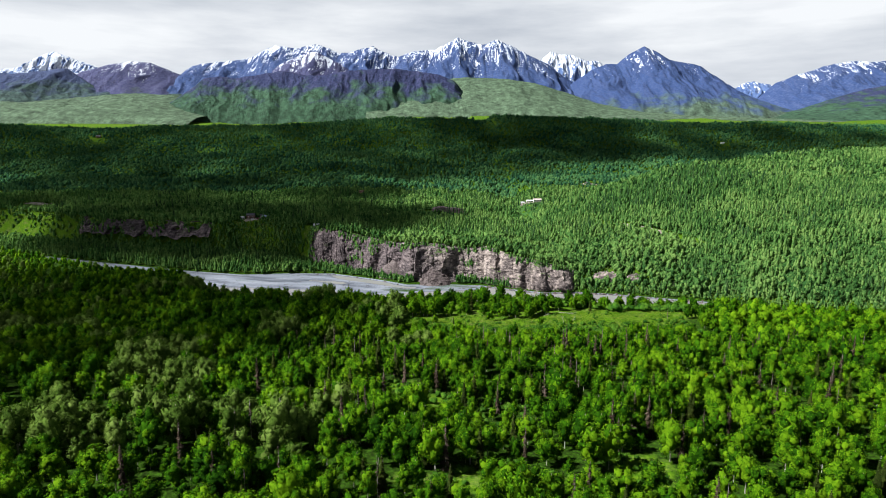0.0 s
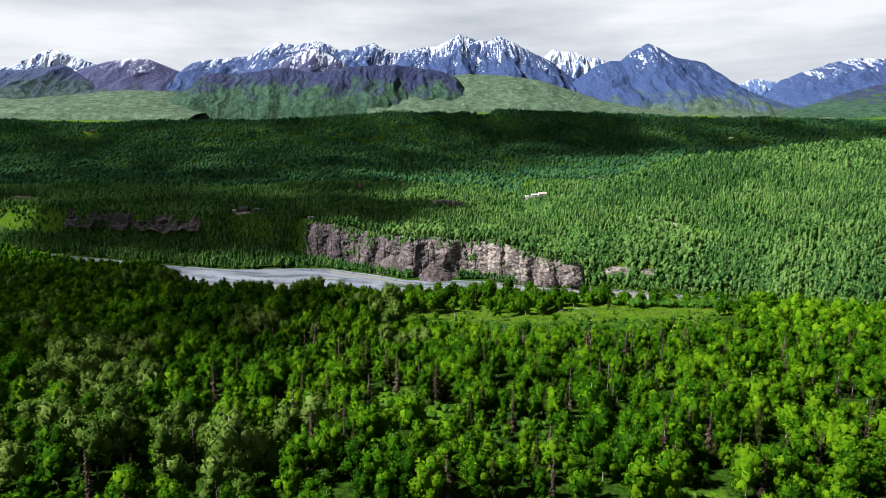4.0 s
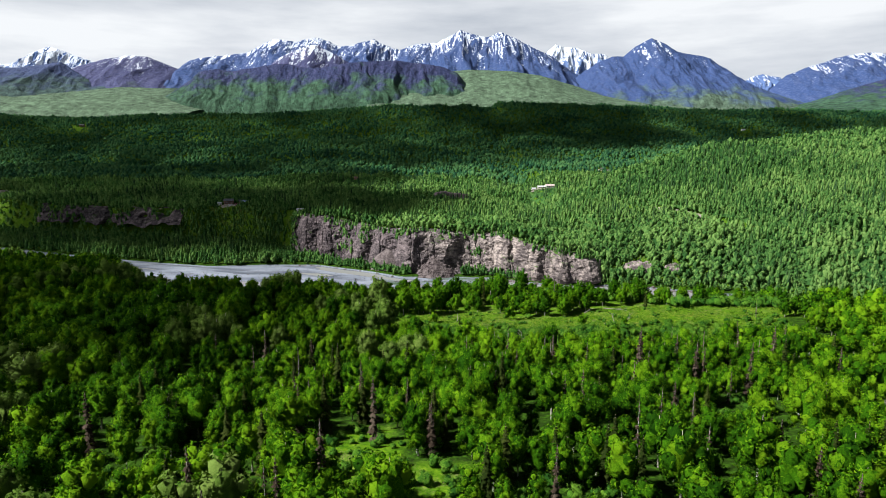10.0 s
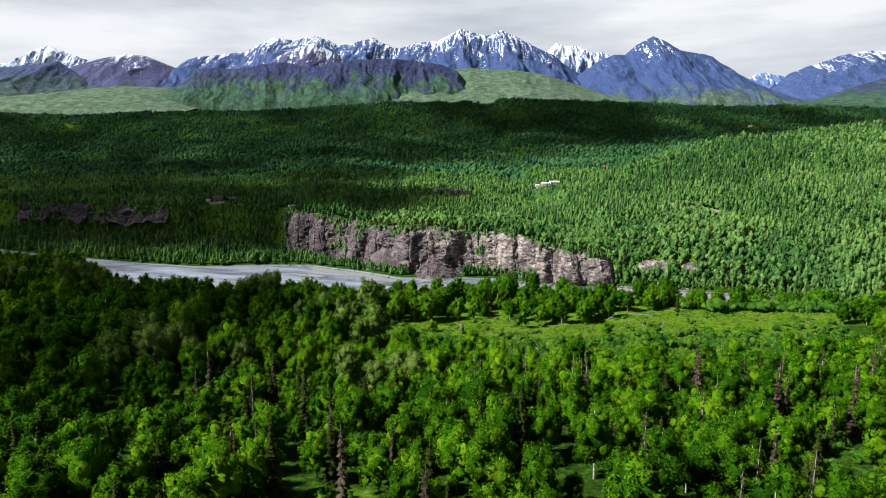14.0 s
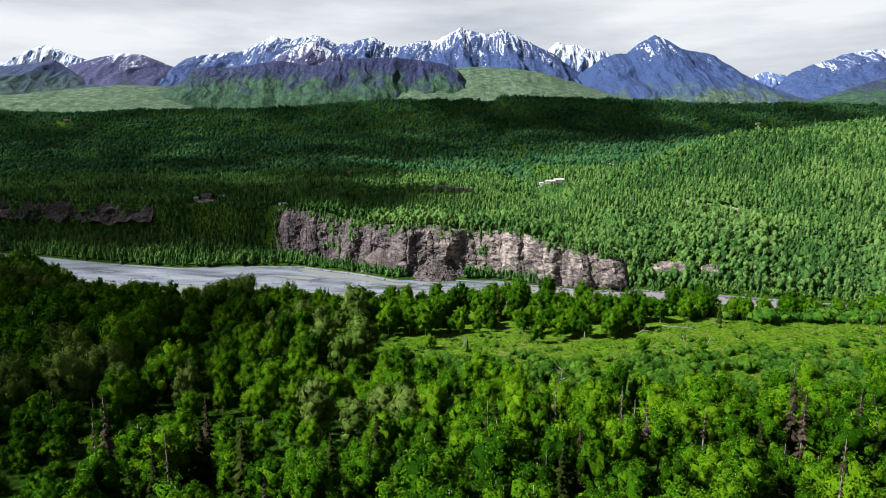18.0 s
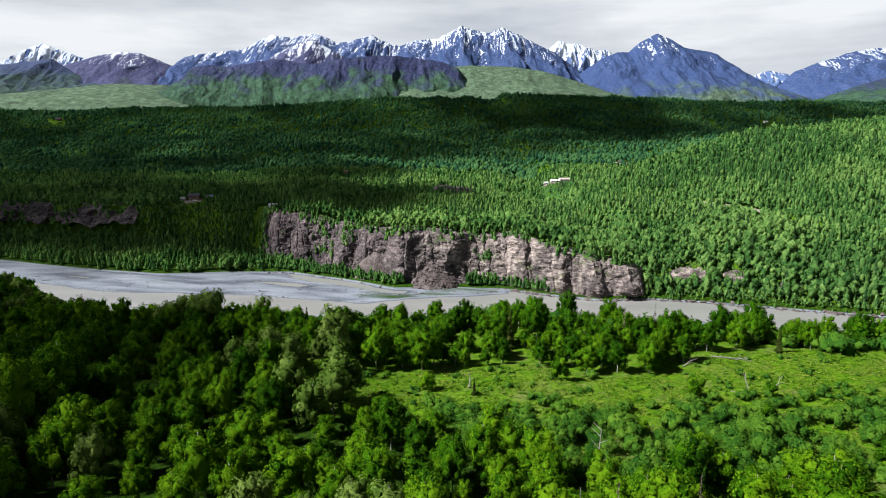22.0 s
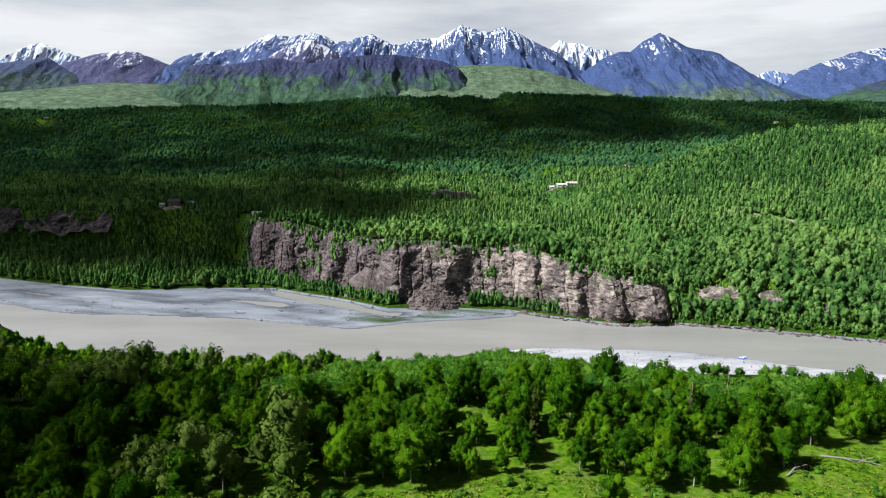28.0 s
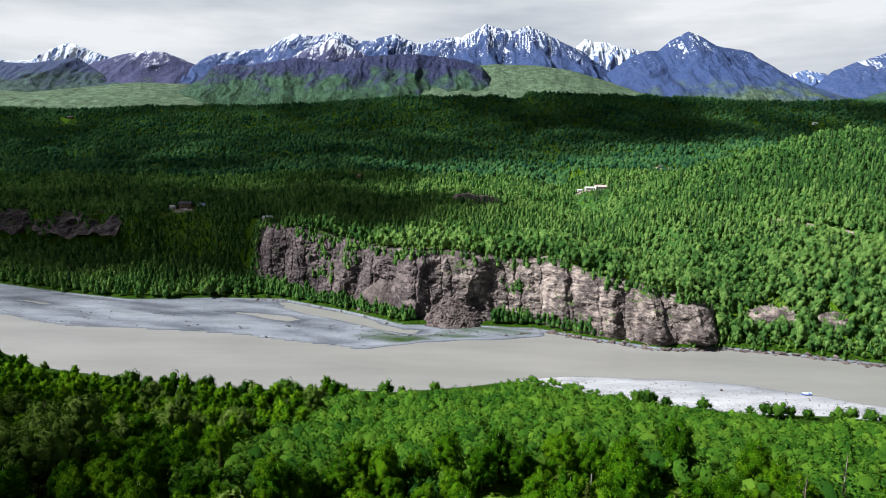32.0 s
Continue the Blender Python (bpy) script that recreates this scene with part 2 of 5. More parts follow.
bark, t, b = material("birch_bark")
link(t, ramp(t, noise_at(t, 3.0, 3, squash=(1, 1, 3)), [(0.35, (0.09, 0.075, 0.06)), (0.5, (0.28, 0.25, 0.215)), (0.7, (0.42, 0.385, 0.34))]), b.inputs["Base Color"])
b.inputs["Roughness"].default_value = 0.8
grey_wood, t, b = material("weathered_wood")
link(t, ramp(t, noise_at(t, 4.0, 4, squash=(1, 1, 0.3)), [(0.3, (0.10, 0.085, 0.075)), (0.7, (0.26, 0.235, 0.21))]), b.inputs["Base Color"])
b.inputs["Roughness"].default_value = 0.85


def ground_material():
    m, t, b = material("ground_cover")
    pos = t.nodes.new("ShaderNodeNewGeometry").outputs["Position"]
    sepp = t.nodes.new("ShaderNodeSeparateXYZ")
    link(t, pos, sepp.inputs[0])
    patch = noise_at(t, 0.16, 6, 0.65)
    fine = noise_at(t, 0.9, 6, 0.65)
    speck = noise_at(t, 4.0, 3, 0.7)
    grass = ramp(t, fine, [(0.30, (0.014, 0.048, 0.002)), (0.48, (0.046, 0.112, 0.003)), (0.68, (0.100, 0.168, 0.008))])
    straw = ramp(t, fine, [(0.3, (0.045, 0.07, 0.010)), (0.7, (0.17, 0.155, 0.070))])
    turf = mix(t, ramp(t, mix(t, 0.5, patch, speck), [(0.525, 0.0), (0.585, 0.85)]), grass, straw)
    litter = ramp(t, fine, [(0.3, (0.006, 0.010, 0.002)), (0.48, (0.014, 0.034, 0.003)), (0.64, (0.030, 0.078, 0.005))])
    open_ = t.nodes.new("ShaderNodeAttribute")
    open_.attribute_name = "open_grass"
    turf = mix(t, open_.outputs["Fac"], litter, turf)
    silt = ramp(t, mix(t, 0.35, noise_at(t, 0.05, 6, 0.6, squash=(0.5, 2.2, 1)), speck),
                [(0.30, (0.090, 0.098, 0.113)), (0.46, (0.156, 0.167, 0.188)), (0.58, (0.214, 0.226, 0.248)), (0.75, (0.29, 0.303, 0.322))])
    low = math_node(t, "ADD", sepp.outputs[2], math_node(t, "MULTIPLY", fine, 0.8))
    wet = ramp(t, low, [(0.40, (0.42, 0.43, 0.45)), (0.85, (1, 1, 1))])
    near_side = math_node(t, "SUBTRACT", math_node(t, "SUBTRACT", 505.0, math_node(t, "MULTIPLY", sepp.outputs[0], 0.25)), sepp.outputs[1])
    dry = math_node(t, "MINIMUM", math_node(t, "MULTIPLY", near_side, 0.05), math_node(t, "ADD", math_node(t, "MULTIPLY", sepp.outputs[0], 0.03), 0.3))
    silt = mix(t, 1.0, silt, ramp(t, dry, [(0.0, (0.84, 0.86, 0.90)), (0.35, (1.12, 1.10, 1.08)), (0.75, (1.65, 1.58, 1.50))]), "MULTIPLY")
    shore = mix(t, 1.0, silt, wet, "MULTIPLY")
    c = mix(t, ramp(t, math_node(t, "MULTIPLY", low, 0.25), [(0.27, 0.0), (0.39, 1.0)]), shore, turf)
    link(t, c, b.inputs["Base Color"])
    b.inputs["Roughness"].default_value = 1.0
    b.inputs["Specular IOR Level"].default_value = 0.03
    bump(t, b, mix(t, 0.4, fine, speck), 0.7, 0.25)
    return m


ground_mat = ground_material()


def water_material():
    m, t, b = material("silty_water")
    drift = noise_at(t, 0.035, 5, 0.6, squash=(0.35, 1.4, 1))
    link(t, ramp(t, drift, [(0.3, (0.170, 0.168, 0.160)), (0.7, (0.208, 0.205, 0.196))]), b.inputs["Base Color"])
    b.inputs["Roughness"].default_value = 0.24
    b.inputs["IOR"].default_value = 1.33
    bump(t, b, mix(t, 0.5, noise_at(t, 0.35, 4, 0.6, squash=(0.6, 1.5, 1)), noise_at(t, 1.6, 3)), 0.35, 0.25)
    return m


water_mat = water_material()


def rock_material(name, dark, mid, light, scale=1.0, strata=(0.7, 0.7, 1.5), turf=None):
    """Broken rock; turf: the colour of the grass on its flat ledges."""
    m, t, b = material(name)
    big = noise_at(t, 0.085 * scale, 7, 0.66, squash=(1.0, 1.0, 0.7))
    crack = noise_at(t, 0.35 * scale, 8, 0.72, squash=strata)
    fine = noise_at(t, 2.2 * scale, 5, 0.7)
    f = mix(t, 0.25, mix(t, 0.55, big, crack), fine)
    c = ramp(t, f, [(0.41, dark), (0.49, mid), (0.565, light)])
    if turf:
        geo = t.nodes.new("ShaderNodeNewGeometry")
        up = t.nodes.new("ShaderNodeSeparateXYZ")
        link(t, geo.outputs["True Normal"], up.inputs[0])
        flat = math_node(t, "ADD", math_node(t, "MULTIPLY", up.outputs[2], 0.55), math_node(t, "MULTIPLY", math_node(t, "SUBTRACT", noise_at(t, 0.05, 4), 0.5), 1.6))
        c = mix(t, ramp(t, flat, [(0.62, 0.0), (0.72, 1.0)]), c, ramp(t, fine, [(0.3, tuple(0.5 * v for v in turf)), (0.7, turf)]))
    if turf:
        # rock tint: darker at low x, paler and warmer at high x
        place = t.nodes.new("ShaderNodeSeparateXYZ")
        link(t, geo.outputs["Position"], place.inputs[0])
        bed = math_node(t, "ADD", math_node(t, "MULTIPLY", place.outputs[0], 0.004), math_node(t, "MULTIPLY", noise_at(t, 0.03, 3), 0.9))
        c = mix(t, 1.0, c, ramp(t, bed, [(0.15, (0.96, 0.84, 0.87)), (0.38, (1.05, 0.96, 0.96)), (0.58, (1.75, 1.60, 1.48))]), "MULTIPLY")
    link(t, c, b.inputs["Base Color"])
    b.inputs["Roughness"].default_value = 0.9
    b.inputs["Specular IOR Level"].default_value = 0.2
    bump(t, b, mix(t, 0.5, crack, fine), 0.9, 0.8 / scale)
    return m


cliff_mat = rock_material("cliff_rock", (0.016, 0.014, 0.015), (0.055, 0.049, 0.050), (0.165, 0.150, 0.144), turf=(0.036, 0.085, 0.010))
talus_mat = rock_material("talus_rock", (0.036, 0.027, 0.027), (0.076, 0.060, 0.058), (0.135, 0.112, 0.106), 1.6)
dirt_mat = rock_material("bare_dirt", (0.12, 0.10, 0.08), (0.19, 0.165, 0.135), (0.26, 0.23, 0.19), 2.0)


def mountain_material(name, rock, rock2, green, snow_line, green_line, snow_width=90.0, relief=22.0, patch_size=0.006):
    """Rock with snow in the gullies over snow_line and green slopes under green_line."""
    m, t, b = material(name)
    geo = t.nodes.new("ShaderNodeNewGeometry")
    sepp = t.nodes.new("ShaderNodeSeparateXYZ")
    link(t, geo.outputs["Position"], sepp.inputs[0])
    z = sepp.outputs[2]
    fall = t.nodes.new("ShaderNodeAttribute")
    fall.attribute_name = "down"
    along = t.nodes.new("ShaderNodeCombineXYZ")
    link(t, math_node(t, "MULTIPLY", sepp.outputs[0], 0.036), along.inputs[0])
    link(t, math_node(t, "MULTIPLY", fall.outputs["Fac"], 0.75), along.inputs[1])
    vein = node(t, "ShaderNodeTexNoise", Scale=1.0, Detail=6.0, Roughness=0.6, Distortion=0.7)
    link(t, along.outputs[0], vein.inputs["Vector"])
    streak = vein.outputs[0]
    fine = noise_at(t, 0.075, 7, 0.7)
    stone = ramp(t, mix(t, 0.3, fine, streak), [(0.33, tuple(0.75 * v for v in rock)), (0.48, rock), (0.64, rock2)])
    woods = ramp(t, noise_at(t, 0.03, 7, 0.7), [(0.34, tuple(0.35 * v for v in green)), (0.52, tuple(0.8 * v for v in green)), (0.66, tuple(1.25 * v for v in green))])
    patch = noise_at(t, patch_size, 6, 0.6)
    g = math_node(t, "ADD", math_node(t, "MULTIPLY", math_node(t, "SUBTRACT", z, green_line), -0.006), math_node(t, "MULTIPLY", math_node(t, "SUBTRACT", patch, 0.5), 3.2))
    c = mix(t, ramp(t, g, [(0.0, 0.0), (0.6, 1.0)]), stone, woods)
    dip = t.nodes.new("ShaderNodeAttribute")
    dip.attribute_name = "hollow"
    vein = math_node(t, "SUBTRACT", 0.055, math_node(t, "ABSOLUTE", math_node(t, "SUBTRACT", streak, 0.5)))
    drift = math_node(t, "ADD", math_node(t, "MULTIPLY", math_node(t, "SUBTRACT", dip.outputs["Fac"], 0.40), 2.4), math_node(t, "MULTIPLY", math_node(t, "SUBTRACT", fine, 0.50), 4.5))
    drift = math_node(t, "ADD", drift, math_node(t, "MULTIPLY", vein, 13.0))
    s = math_node(t, "ADD", math_node(t, "DIVIDE", math_node(t, "SUBTRACT", z, snow_line), snow_width), drift)
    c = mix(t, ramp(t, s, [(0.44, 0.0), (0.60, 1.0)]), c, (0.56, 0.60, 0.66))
    link(t, c, b.inputs["Base Color"])
    b.inputs["Roughness"].default_value = 0.95
    b.inputs["Specular IOR Level"].default_value = 0.1
    bump(t, b, mix(t, 0.75, streak, fine), 0.8, relief)
    return m


# distance haze is put into the mountains' base colours: bluer rock, paler greens
HAZE_ROCK, HAZE_ROCK2 = (0.030, 0.054, 0.135), (0.074, 0.096, 0.185)
range_mat = mountain_material("snowy_range_rock", HAZE_ROCK, HAZE_ROCK2, (0.085, 0.100, 0.115), 735, 330, 170)
side_mat = mountain_material("side_range_rock", HAZE_ROCK, HAZE_ROCK2, (0.060, 0.080, 0.085), 690, 330, 150)
right_mat = mountain_material("pointed_peak_rock", HAZE_ROCK, (0.058, 0.076, 0.156), (0.082, 0.125, 0.085), 795, 430, 150)
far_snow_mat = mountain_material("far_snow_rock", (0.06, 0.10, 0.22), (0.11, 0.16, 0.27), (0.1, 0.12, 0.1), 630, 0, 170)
brown_mat = mountain_material("hazed_brown_rock", (0.044, 0.048, 0.105), (0.082, 0.082, 0.142), (0.070, 0.095, 0.078), 670, 450, 110)
# foothills, dome and shoulder: cloud shade painted in as darker, bluer rock and green
foothill_mat = mountain_material("shade_tinted_foothill", (0.036, 0.050, 0.105), (0.060, 0.074, 0.125), (0.048, 0.080, 0.072), 2000, 540)
shaded_dome_mat = mountain_material("shade_tinted_dome", (0.022, 0.028, 0.070), (0.056, 0.058, 0.116), (0.040, 0.085, 0.050), 2000, 470, patch_size=0.011)
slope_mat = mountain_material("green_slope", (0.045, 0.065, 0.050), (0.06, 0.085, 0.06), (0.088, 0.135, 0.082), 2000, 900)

# ===================================================================== ground
xs = np.concatenate([np.linspace(-5200, -1400, 14)[:-1], np.linspace(-1400, -460, 34)[:-1], np.linspace(-460, -160, 80)[:-1], np.linspace(-160, 260, 175)[:-1],
                     np.linspace(260, 700, 50)[:-1], np.linspace(700, 1500, 30)[:-1], np.linspace(1500, 5200, 14)])
ys = np.concatenate([np.linspace(-2500, 40, 12)[:-1], np.linspace(40, 430, 120)[:-1], np.linspace(430, 640, 110)[:-1],
                     np.linspace(640, 800, 40)[:-1], np.linspace(800, 1900, 60)[:-1], np.linspace(1900, 5000, 20)])
GX, GY = np.meshgrid(xs, ys)
ground = tagged(new("ground", grid_mesh("ground", GX, GY, height(GX, GY), [ground_mat])),
                "grassy river valley floor with forested benches and gravel shores", "ground", kind="structure")

wx = np.linspace(-700, 500, 200)
wt_ = np.linspace(0, 1, 40)[:, None]
w0, w1 = line(wx, NEAR_SHORE) - 14, line(wx, FAR_BANK) + 6
WY = w0 + (w1 - w0) * wt_
WX = np.broadcast_to(wx, WY.shape)
tagged(new("water", grid_mesh("water", WX, WY, 0 * WY, [water_mat])), "wide grey silty glacial river water", "river", kind="structure")


# ===================================================================== meadow and glades
def ellipse(x, y, cx, cy, rx, ry, rough=0.25):
    return ((x - cx) / rx) ** 2 + ((y - cy) / ry) ** 2 + rough * 2 * gnoise(x / 6, y / 6) < 1


def meadow(x, y):
    low = line(x, [(-20, 286), (5, 284), (40, 285), (75, 289), (111, 296), (150, 305)])
    high = line(x, [(-20, 297), (0, 303), (20, 307), (32, 299), (46, 300), (63, 312), (93, 317), (133, 325), (150, 320)])
    return (x > -18) & (x < 150) & (y > low) & (y < high)


def shrubbery(x, y):
    """The low thicket between the forest and the meadow."""
    low = line(x, [(-40, 288), (-16, 281), (8, 260), (17, 251), (43, 248), (68, 252), (120, 272)])
    return (x > -36) & (x < 125) & (y > low) & (y < 300) & ~meadow(x, y)


def glade(x, y):
    g = ellipse(x, y, 12, 121, 24, 4.5) | ellipse(x, y, -14, 174, 7, 13) | ellipse(x, y, -3, 165, 9, 5) | ellipse(x, y, 150, 196, 22, 7)
    g |= ellipse(x, y, 47, 128, 7, 5) | ellipse(x, y, -52, 236, 9, 7) | ellipse(x, y, 84, 186, 7, 7) | ellipse(x, y, 100, 232, 14, 5)
    g |= ellipse(x, y, 42, 120, 9, 3.5) | ellipse(x, y, -38, 148, 5, 4) | ellipse(x, y, -38, 232, 5, 9)
    return g


cover = ground.data.attributes.new("open_grass", "FLOAT", "POINT")
fx_, fy_ = GX.ravel(), GY.ravel()
grassy = np.maximum((meadow(fx_, fy_) | glade(fx_, fy_) | shrubbery(fx_, fy_)) * 1.0, 0.9 * ((fx_ > -62) & (fx_ < 165) & (fy_ > 296) & (fy_ < 350)))
grassy = np.maximum(grassy, 0.9 * smooth(1700, 1850, fy_))
grassy = np.where(fy_ < 1700, np.maximum(grassy, 0.8 * (fy_ > line(fx_, FAR_BANK) + 8)), grassy)
cover.data.foreach_set("value", grassy.astype(np.float32))

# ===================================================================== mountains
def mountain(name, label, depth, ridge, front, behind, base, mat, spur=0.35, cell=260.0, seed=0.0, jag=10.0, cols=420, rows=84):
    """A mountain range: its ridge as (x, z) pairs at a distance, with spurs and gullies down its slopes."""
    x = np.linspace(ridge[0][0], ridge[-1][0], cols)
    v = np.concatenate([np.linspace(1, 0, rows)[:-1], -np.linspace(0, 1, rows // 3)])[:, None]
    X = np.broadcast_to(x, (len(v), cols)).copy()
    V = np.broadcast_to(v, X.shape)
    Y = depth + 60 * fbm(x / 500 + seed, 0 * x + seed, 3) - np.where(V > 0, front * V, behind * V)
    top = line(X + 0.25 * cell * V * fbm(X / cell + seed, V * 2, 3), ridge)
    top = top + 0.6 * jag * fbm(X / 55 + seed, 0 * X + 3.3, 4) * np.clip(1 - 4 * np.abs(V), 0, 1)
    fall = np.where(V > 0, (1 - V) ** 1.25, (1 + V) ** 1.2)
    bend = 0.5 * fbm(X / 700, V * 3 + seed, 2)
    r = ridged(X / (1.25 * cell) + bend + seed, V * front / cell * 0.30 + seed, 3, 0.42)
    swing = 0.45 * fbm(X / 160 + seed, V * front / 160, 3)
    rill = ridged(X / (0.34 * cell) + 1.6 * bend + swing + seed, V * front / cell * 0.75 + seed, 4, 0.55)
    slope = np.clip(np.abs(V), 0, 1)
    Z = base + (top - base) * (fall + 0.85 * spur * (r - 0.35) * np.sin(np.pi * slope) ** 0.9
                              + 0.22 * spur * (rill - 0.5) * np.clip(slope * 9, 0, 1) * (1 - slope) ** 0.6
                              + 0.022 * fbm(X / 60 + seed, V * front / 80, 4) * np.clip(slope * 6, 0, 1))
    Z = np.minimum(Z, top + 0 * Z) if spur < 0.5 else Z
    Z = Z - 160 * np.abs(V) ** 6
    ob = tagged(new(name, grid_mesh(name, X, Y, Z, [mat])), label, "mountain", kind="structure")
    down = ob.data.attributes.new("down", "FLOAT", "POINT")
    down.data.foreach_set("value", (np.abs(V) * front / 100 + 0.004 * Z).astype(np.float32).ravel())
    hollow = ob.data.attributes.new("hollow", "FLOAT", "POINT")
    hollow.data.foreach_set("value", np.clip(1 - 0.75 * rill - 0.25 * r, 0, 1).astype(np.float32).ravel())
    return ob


mountain("mountain_1", "jagged haze-blue mountain range with snow-streaked summits", 4450,
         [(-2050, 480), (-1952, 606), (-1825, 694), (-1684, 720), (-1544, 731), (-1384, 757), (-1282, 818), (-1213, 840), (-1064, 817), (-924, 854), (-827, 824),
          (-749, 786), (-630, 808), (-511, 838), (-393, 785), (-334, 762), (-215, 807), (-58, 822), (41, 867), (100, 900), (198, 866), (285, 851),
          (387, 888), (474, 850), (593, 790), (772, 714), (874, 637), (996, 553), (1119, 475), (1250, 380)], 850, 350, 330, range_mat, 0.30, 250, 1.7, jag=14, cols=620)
mountain("mountain_2", "pointed haze-blue peak with snow gullies and green foot", 4300,
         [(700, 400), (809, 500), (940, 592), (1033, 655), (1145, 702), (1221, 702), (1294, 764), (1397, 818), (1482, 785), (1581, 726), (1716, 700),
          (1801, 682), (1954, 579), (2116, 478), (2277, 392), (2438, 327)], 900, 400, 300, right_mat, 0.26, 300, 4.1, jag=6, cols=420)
mountain("mountain_3", "haze-blue mountain ridge with a snowy crest across the side valley", 4450,
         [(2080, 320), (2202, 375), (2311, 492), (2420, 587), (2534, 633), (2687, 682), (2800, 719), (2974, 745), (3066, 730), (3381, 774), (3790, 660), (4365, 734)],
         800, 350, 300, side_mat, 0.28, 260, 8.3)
mountain("mountain_4", "dark forested mountain shoulder, shade put into its colour", 3700,
         [(1850, 285), (1953, 304), (2178, 358), (2336, 412), (2551, 475), (2968, 562), (3606, 623)], 700, 400, 280, shaded_dome_mat, 0.25, 300, 2.2, jag=5)
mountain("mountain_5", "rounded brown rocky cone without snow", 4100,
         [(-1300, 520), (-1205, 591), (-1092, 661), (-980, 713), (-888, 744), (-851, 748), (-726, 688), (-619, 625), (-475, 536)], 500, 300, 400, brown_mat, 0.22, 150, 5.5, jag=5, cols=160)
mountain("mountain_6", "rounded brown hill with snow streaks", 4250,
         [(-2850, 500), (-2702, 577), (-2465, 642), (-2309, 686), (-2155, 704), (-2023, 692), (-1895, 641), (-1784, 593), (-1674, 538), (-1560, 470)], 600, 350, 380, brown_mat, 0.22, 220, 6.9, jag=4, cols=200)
mountain("mountain_7", "distant snow-covered haze-blue peak", 4820,
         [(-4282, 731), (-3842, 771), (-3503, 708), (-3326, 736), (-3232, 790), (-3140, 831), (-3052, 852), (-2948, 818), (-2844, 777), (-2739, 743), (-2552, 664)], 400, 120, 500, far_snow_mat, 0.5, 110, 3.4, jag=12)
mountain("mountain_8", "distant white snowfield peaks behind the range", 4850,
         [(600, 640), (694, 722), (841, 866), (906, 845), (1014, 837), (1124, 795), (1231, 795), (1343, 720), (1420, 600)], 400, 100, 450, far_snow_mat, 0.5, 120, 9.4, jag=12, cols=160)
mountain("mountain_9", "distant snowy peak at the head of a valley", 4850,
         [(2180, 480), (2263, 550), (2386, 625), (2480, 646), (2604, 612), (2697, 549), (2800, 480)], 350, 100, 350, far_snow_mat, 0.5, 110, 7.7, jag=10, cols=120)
mountain("mountain_10", "brown and green foothills, cloud shadow put into their colour", 3950,
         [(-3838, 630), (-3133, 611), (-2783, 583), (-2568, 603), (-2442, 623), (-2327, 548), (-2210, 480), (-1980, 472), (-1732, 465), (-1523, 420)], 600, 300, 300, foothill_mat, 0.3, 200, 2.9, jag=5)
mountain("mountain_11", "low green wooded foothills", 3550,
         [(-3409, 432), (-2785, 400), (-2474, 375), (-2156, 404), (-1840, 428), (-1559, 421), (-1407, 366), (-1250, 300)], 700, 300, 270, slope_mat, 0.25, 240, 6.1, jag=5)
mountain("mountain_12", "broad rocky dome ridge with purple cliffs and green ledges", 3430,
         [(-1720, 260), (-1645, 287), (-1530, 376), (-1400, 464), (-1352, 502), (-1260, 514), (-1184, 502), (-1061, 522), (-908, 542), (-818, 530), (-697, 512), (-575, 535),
          (-423, 549), (-271, 558), (-120, 540), (-29, 528), (62, 490), (123, 416), (185, 312), (230, 270)], 330, 400, 270, shaded_dome_mat, 0.30, 130, 3.8, jag=9, cols=420)
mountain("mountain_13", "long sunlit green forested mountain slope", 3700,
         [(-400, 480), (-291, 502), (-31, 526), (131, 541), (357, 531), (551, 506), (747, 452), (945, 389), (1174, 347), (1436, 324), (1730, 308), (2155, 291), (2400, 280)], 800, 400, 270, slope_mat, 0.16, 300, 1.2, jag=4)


ICO_V = np.array([(0, 0, 1), *[(0.894 * math.cos(a), 0.894 * math.sin(a), 0.447) for a in np.arange(5) * 2 * np.pi / 5],
                  *[(0.894 * math.cos(a), 0.894 * math.sin(a), -0.447) for a in np.arange(5) * 2 * np.pi / 5 + np.pi / 5], (0, 0, -1)])
ICO_T = np.array([(0, 1 + i, 1 + (i + 1) % 5) for i in range(5)] + [(1 + i, 6 + i, 1 + (i + 1) % 5) for i in range(5)]
                 + [(1 + (i + 1) % 5, 6 + i, 6 + (i + 1) % 5) for i in range(5)] + [(11, 6 + (i + 1) % 5, 6 + i) for i in range(5)])


# ===================================================================== rock faces
def back_of(x):
    return 27 + 5 * gnoise(x / 30, 0 * x) + 25 * smooth(-150, -190, x) * smooth(-280, -250, x)


FACES = {}
# the cliff's buttresses: x, width of the broad side, width of the steep side, depth, lean to the top
BUTTRESSES = [(-128, 14, 7, 7, 0.0), (-107, 10, 6, 5, 0.1), (-74, 12, 6, 6, 0.35), (-57, 9, 5, 4.5, 0.3), (-27, 13, 5, 6, 0.1), (-1.5, 24, 5, 8, 0.42),
              (34, 10, 3, 3.5, -0.1), (48, 11, 3, 5, 0.0), (70, 16, 4, 7, 0.05), (88, 12, 4, 7.5, -0.1), (107, 13, 9, 9, -0.25)]


